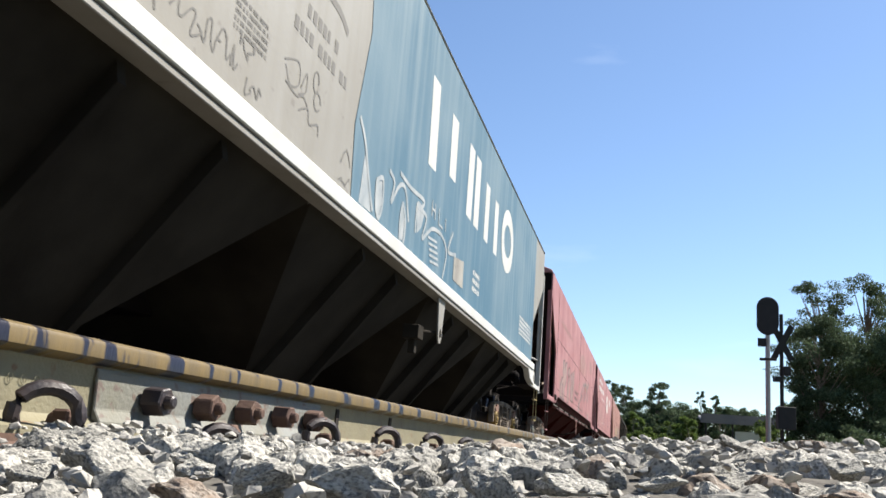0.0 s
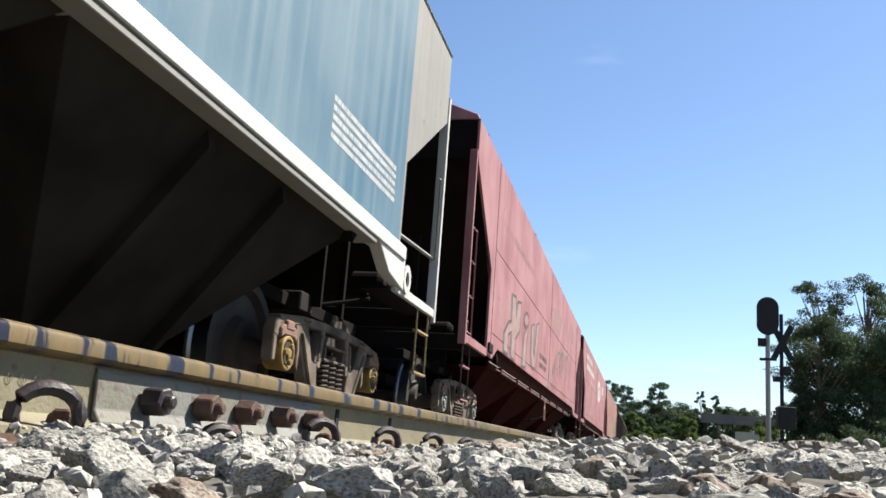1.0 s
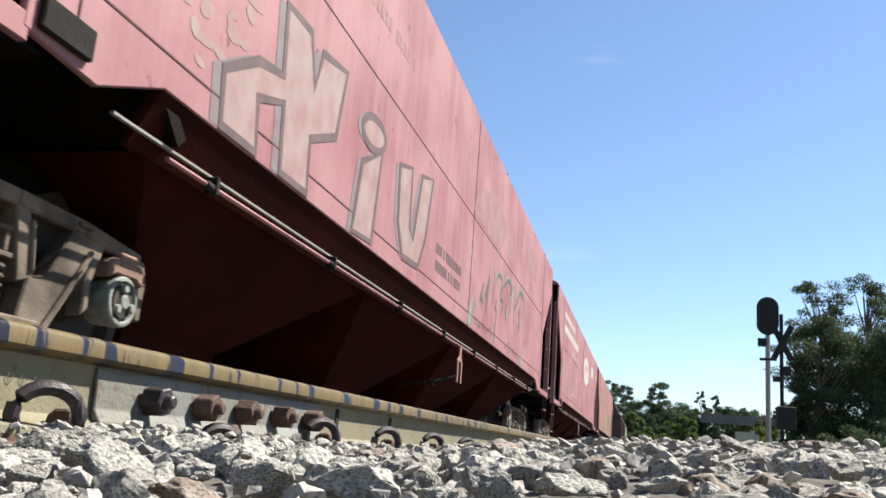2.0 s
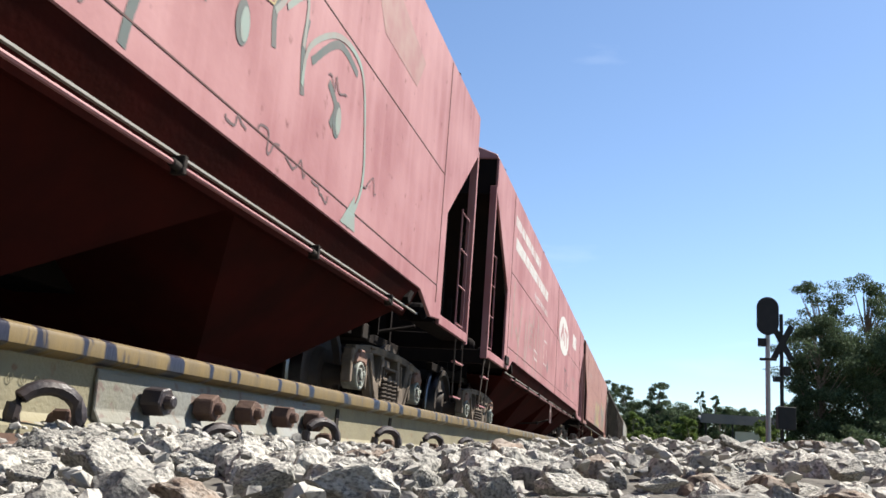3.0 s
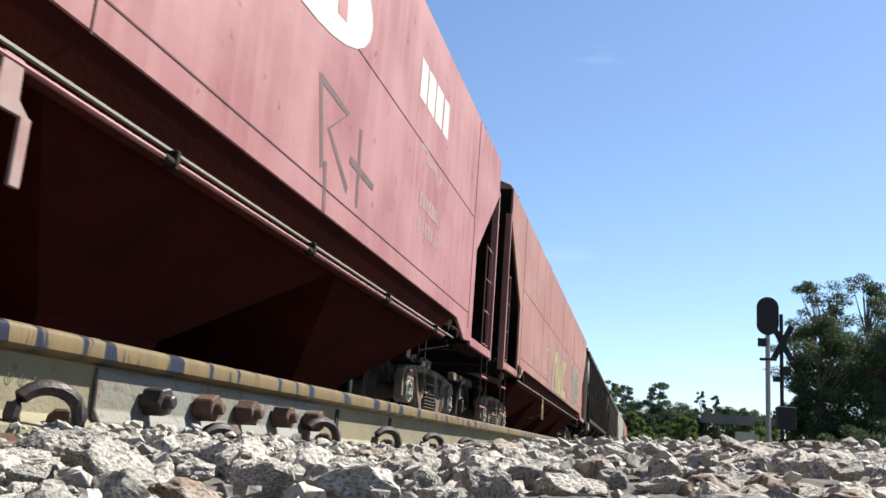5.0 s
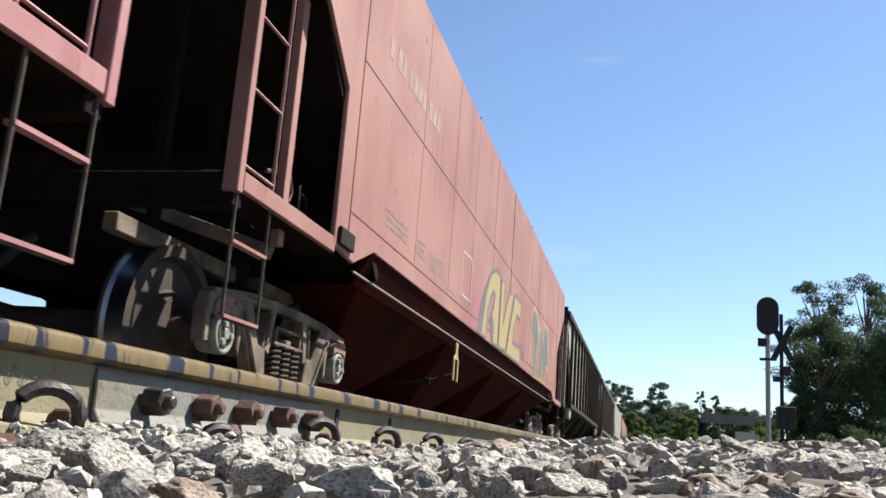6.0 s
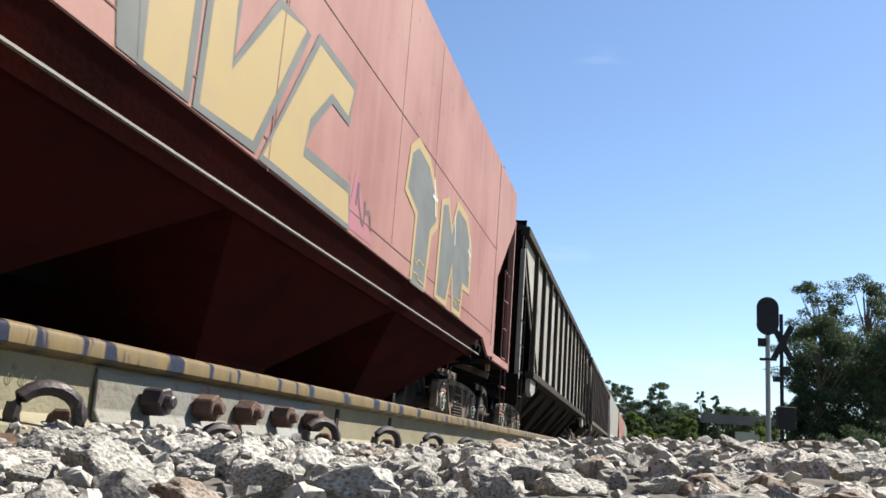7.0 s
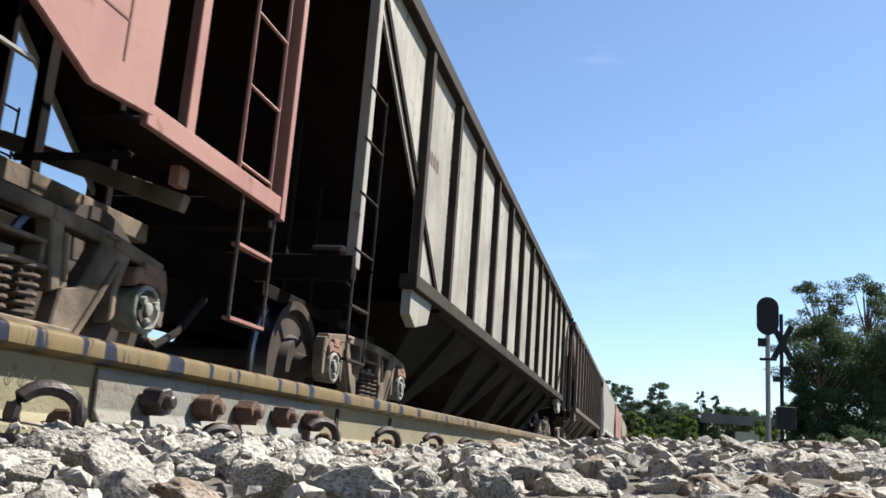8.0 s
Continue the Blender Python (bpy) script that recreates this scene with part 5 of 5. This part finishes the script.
for y in (-5.0, -3.75, -2.7, -1.4, 0.05, 2.2, 3.3):
    bm = bmesh.new()
    box(bm, 1.529, 1.5318, y - 0.003, y + 0.003, 1.36, 3.44)
    part("seam", bm, M["faintseam"], wagon_d)


# ---- signal, crossing sign, shed ----
def signal():
    s = thing("railway_signal", "black oval railway signal on a grey galvanised mast", "signal", pose(3.36, 26.8, ground_height(3.36, 26.8), 0, 0, -6))
    z0 = ground_height(3.36, 26.8)
    bm = bmesh.new()
    lathe(bm, [(0.0, 0.075), (4.4 - z0, 0.065)], 14)
    bmesh.ops.rotate(bm, verts=bm.verts, matrix=Matrix.Rotation(radians(-90), 3, "Y"))
    part("mast", bm, M["mast"], s, smooth=True)
    c = 4.39 - z0
    bm = bmesh.new()
    n = 14
    pts = [(0.30 * math.cos(math.pi * k / n), c + 0.25 + 0.30 * math.sin(math.pi * k / n)) for k in range(n + 1)]
    pts += [(0.30 * math.cos(math.pi * k / n), c - 0.25 + 0.30 * math.sin(math.pi * k / n)) for k in range(n, 2 * n + 1)]
    prism(bm, pts, -0.12, -0.09, "y")
    part("backboard", bm, M["signalblack"], s, "black oval backboard", bevel=0.004)
    bm = bmesh.new()
    box(bm, -0.13, 0.13, -0.09, 0.16, c - 0.46, c + 0.46)
    head = part("lamp_housing", bm, M["signalblack"], s, bevel=0.02)
    for dz in (-0.25, 0.25):
        bm = bmesh.new()
        tube(bm, [(0, 0.15, c + dz), (0, 0.36, c + dz)], 0.11, 14)
        part("lamp_hood", bm, M["signalblack"], head)
    for a, b, dz, h in ((-0.27, -0.04, 3.64, 0.22), (-0.22, 0.24, 3.16, 0.06)):
        bm = bmesh.new()
        box(bm, a, b, -0.1, 0.1, dz - z0 - h / 2, dz - z0 + h / 2)
        part("bracket_box", bm, M["signalblack"], s, bevel=0.006)


def crossbuck():
    x, y = 3.84, 27.6
    z0 = ground_height(x, y)
    s = thing("crossing_sign", "dark level crossing sign with crossed boards and a box", "sign", pose(x, y, z0, 0, 0, 10))
    bm = bmesh.new()
    tube(bm, [(0, 0, 0), (0, 0, 4.6 - z0)], 0.055, 10)
    part("post", bm, M["signalblack"], s, smooth=True)
    for a in (1, -1):
        bm = bmesh.new()
        bar2(bm, (-0.27, 3.75 - z0 - a * 0.50), (0.27, 3.75 - z0 + a * 0.50), 0.17, -0.09 - 0.02 * a, -0.07 - 0.02 * a, "y")
        part("crossed_board", bm, M["signalblack"], s)
    for dx, dz, w, h in ((0.10, 1.65, 0.50, 0.64), (0.12, 3.0, 0.22, 0.25), (-0.12, 2.75, 0.22, 0.14)):
        bm = bmesh.new()
        box(bm, dx - w / 2, dx + w / 2, -0.15, 0.1, dz - h / 2 + 0.2, dz + h / 2 + 0.2)
        part("equipment_box", bm, M["signalblack"], s, bevel=0.01)


def shed():
    y = 62
    z0 = 1.25
    s = thing("shed", "low open shed with a dark flat roof and whitish wall", "shed", pose(0, 0, 0))
    bm = bmesh.new()
    prism(bm, [(y, 3.05), (y + 4, 3.5), (y + 4, 3.65), (y, 3.20)], 3.6, 9.2)
    box(bm, 3.55, 9.25, y - 0.06, y + 0.0, 2.95, 3.55)
    part("roof", bm, M["roof"], s)
    for x in (3.9, 5.6, 7.4, 9.0):
        bm = bmesh.new()
        tube(bm, [(x, y + 0.3, z0 - 0.6), (x, y + 0.3, 3.1)], 0.06, 8)
        part("post", bm, M["signalblack"], s)
    bm = bmesh.new()
    box(bm, 5.6, 8.2, y - 1.5, y - 1.3, z0 - 0.6, 2.45)
    part("low_wall", bm, M["plaster"], s, "whitish low wall")


signal()
crossbuck()
shed()


# ---- trees ----
def leaf_cloud(centres, radii, count, size, rnd, flat=0.7):
    """Small bent leaves in clumps round the given centres, thinning outwards."""
    g = np.random.default_rng(rnd.randrange(10 ** 6))
    c = np.repeat(np.array(centres), count, axis=0)
    r = np.repeat(np.array(radii), count)
    n = len(c)
    d = g.normal(size=(n, 3))
    d /= np.linalg.norm(d, axis=1)[:, None]
    p = c + d * (r * g.uniform(0.15, 1.0, n) ** 0.6)[:, None] * np.array((1, 1, flat))
    a = g.normal(size=(n, 3))
    a /= np.linalg.norm(a, axis=1)[:, None]
    b = np.cross(a, g.normal(size=(n, 3)))
    b /= np.linalg.norm(b, axis=1)[:, None]
    s = (size * g.uniform(0.6, 1.3, n))[:, None]
    v = np.stack([p - a * s, p + b * s * 0.3, p + a * s, p - b * s * 0.3], axis=1).reshape(-1, 3)
    f = np.arange(n * 4).reshape(-1, 4)
    return v.tolist(), f.tolist()


def tree(x, y, height, spread, clumps, leaves, size, seed, label, leaf="leaf", low=0.12, sparse=False, flat=0.7, base=None):
    rnd = random.Random(seed)
    z0 = ground_height(x, y) - 0.1 if base is None else base
    t = thing("tree", label, "tree", pose(x, y, z0))
    bm = bmesh.new()
    lean = rnd.uniform(-0.06, 0.06) * height
    spine = [(lean * (k / 8) ** 2 + 0.02 * height * noise.noise((k * 0.5, seed, 0)), 0.02 * height * noise.noise((k * 0.5, seed, 5)), height * 0.9 * k / 8) for k in range(9)]
    r0 = height * 0.022
    tube(bm, spine, [r0 * (1 - 0.85 * k / 8) for k in range(9)], 8)
    centres, radii = [], []
    for k in range(clumps):
        f = low + (1 - low) * ((k + rnd.random()) / clumps)
        i = min(int(f * 0.85 * 8), 7)
        root = Vector(spine[i])
        shape = (math.sin(math.pi * min(max((f - low) / (1.08 - low), 0.03), 0.97)) ** 0.6) if not sparse else (0.35 + 0.65 * math.sin(math.pi * f))
        a = rnd.uniform(0, math.tau)
        reach = spread * shape * rnd.uniform(0.35, 1.0)
        tip = Vector((math.cos(a) * reach + lean * f * f, math.sin(a) * reach, height * f))
        mid = root.lerp(tip, 0.55) + Vector((0, 0, -0.06 * reach))
        tube(bm, [root, mid, tip], [r0 * 0.22, r0 * 0.12, r0 * 0.05], 5)
        centres.append(tip[:])
        radii.append(spread * rnd.uniform(0.22, 0.42) * (0.6 if sparse else 1.0))
    part("trunk", bm, M["bark"], t, smooth=True)
    v, fcs = leaf_cloud(centres, radii, leaves, size, rnd, flat)
    me = bpy.data.meshes.new("crown")
    me.from_pydata(v, [], fcs)
    me.materials.append(M[leaf])
    part("crown", me, None, t)
    return t


tree(7.0, 39.2, 6.3, 1.75, 70, 520, 0.075, 1, "dense dark green tree behind the crossing sign", low=0.1)
tree(8.6, 39.5, 5.6, 2.2, 70, 520, 0.075, 2, "dense dark green tree with drooping foliage", low=0.08)
tree(7.9, 43.5, 8.3, 2.2, 60, 190, 0.07, 3, "tall thin eucalyptus tree with sparse crown", low=0.42, sparse=True, flat=0.55)
tree(10.0, 44.0, 8.7, 2.2, 60, 190, 0.07, 4, "tall thin eucalyptus tree with sparse crown", low=0.42, sparse=True, flat=0.55)
tree(10.9, 40.0, 7.0, 2.4, 60, 460, 0.08, 5, "dense dark green tree at the edge of the grove", low=0.1)
tree(13.5, 41.0, 7.5, 2.5, 50, 250, 0.12, 6, "dense dark green tree at the edge of the grove", low=0.1)
tree(5.8, 33.0, 1.6, 0.8, 20, 120, 0.09, 7, "leafy green bush beside the track", "leaf", 0.1)
tree(4.6, 36.0, 1.9, 0.9, 22, 120, 0.09, 8, "leafy green bush beside the track", "leaflight", 0.1)
tree(7.4, 34.0, 1.9, 1.0, 22, 120, 0.09, 9, "leafy green bush beside the track", "leaf", 0.1)
tree(9.0, 36.0, 2.4, 1.2, 26, 120, 0.1, 10, "leafy green bush beside the track", "leaf", 0.1)
rnd = random.Random(77)
far = [(-4.0, 8.8, 0), (-2.6, 8.2, 1), (-1.2, 6.2, 0), (0.2, 6.6, 0), (1.2, 8.9, 1), (2.2, 6.2, 0), (3.4, 5.6, 0), (4.4, 6.2, 0), (5.6, 5.5, 0), (6.6, 8.2, 2), (7.8, 7.6, 2),
       (8.8, 6.2, 0), (10.0, 6.0, 0), (11.4, 6.4, 2), (12.8, 6.0, 0), (14.2, 6.2, 2), (-5.6, 8.5, 1), (-7.5, 8.0, 0), (16.0, 7.0, 0), (18.5, 8.0, 0)]
for k, (dx, h, form) in enumerate(far):
    y = 112 + rnd.uniform(-8, 10)
    tree(dx * y / 112, y, h * y / 112 * 0.95, (1.7, 1.5, 1.0)[form] * rnd.uniform(0.9, 1.2), (40, 34, 24)[form], 150, 0.14, 100 + k,
         ("rounded dark green tree in the distant tree line", "tall dark tree with an umbrella crown far off", "thin wispy tree in the distant tree line")[form],
         low=(0.1, 0.4, 0.35)[form], sparse=form == 2, flat=(0.7, 0.5, 0.6)[form], base=1.2)
for k, (dx, h) in enumerate(((5.1, 4.2), (4.4, 3.4), (2.0, 2.4), (-0.5, 2.6), (0.8, 2.2), (-3, 3.0))):
    tree(dx * 0.8, 88 + k, h, 1.1, 26, 110, 0.16, 200 + k, "light green bushy tree beside the track", "leaflight", 0.08, base=0.4)
for k in range(26):
    y = 98 + rnd.uniform(-3, 5)
    x = (-8 + 0.45 * k) * 0.9
    tree(x, y, rnd.uniform(2.6, 4.6), rnd.uniform(1.1, 1.6), 22, 80, 0.2, 300 + k, "low green bush in the distant hedge", "leaf" if k % 3 else "leaflight", 0.05, base=0.6)

for k in range(11):
    y = 96 + rnd.uniform(-3, 5)
    tree(2.6 + 0.8 * k, y, rnd.uniform(4.6, 5.6), rnd.uniform(1.2, 1.6), 24, 90, 0.2, 400 + k, "bushy green tree behind the shed", "leaf", 0.05, base=0.6)

RUSTY = []
for k in range(3):
    RUSTY.append(STONES[k][0].copy())
    RUSTY[k].materials[0] = M["rust_stone"]
for k, m, u in scatter():
    ob = new("stone", RUSTY[k % 3] if u < 0.055 else STONES[k][0])
    ob.parent = ballast
    ob.matrix_basis = m


# ---- what moves ----
def travelled(t):
    return 8.15 * t - 0.022 * t * t


def motions():
    times = [0.5 * k for k in range(17)]
    for w, centre in WAGONS:
        walk(w, [(t, pose(TRACK_X, centre - travelled(t), RAIL_Z)) for t in times])
    fine = [k / 15 for k in range(121)]
    for w, at in WHEELS:
        walk(w, [(t, pose(0, at, AXLE_R, math.degrees(travelled(t) / AXLE_R))) for t in fine])


motions()
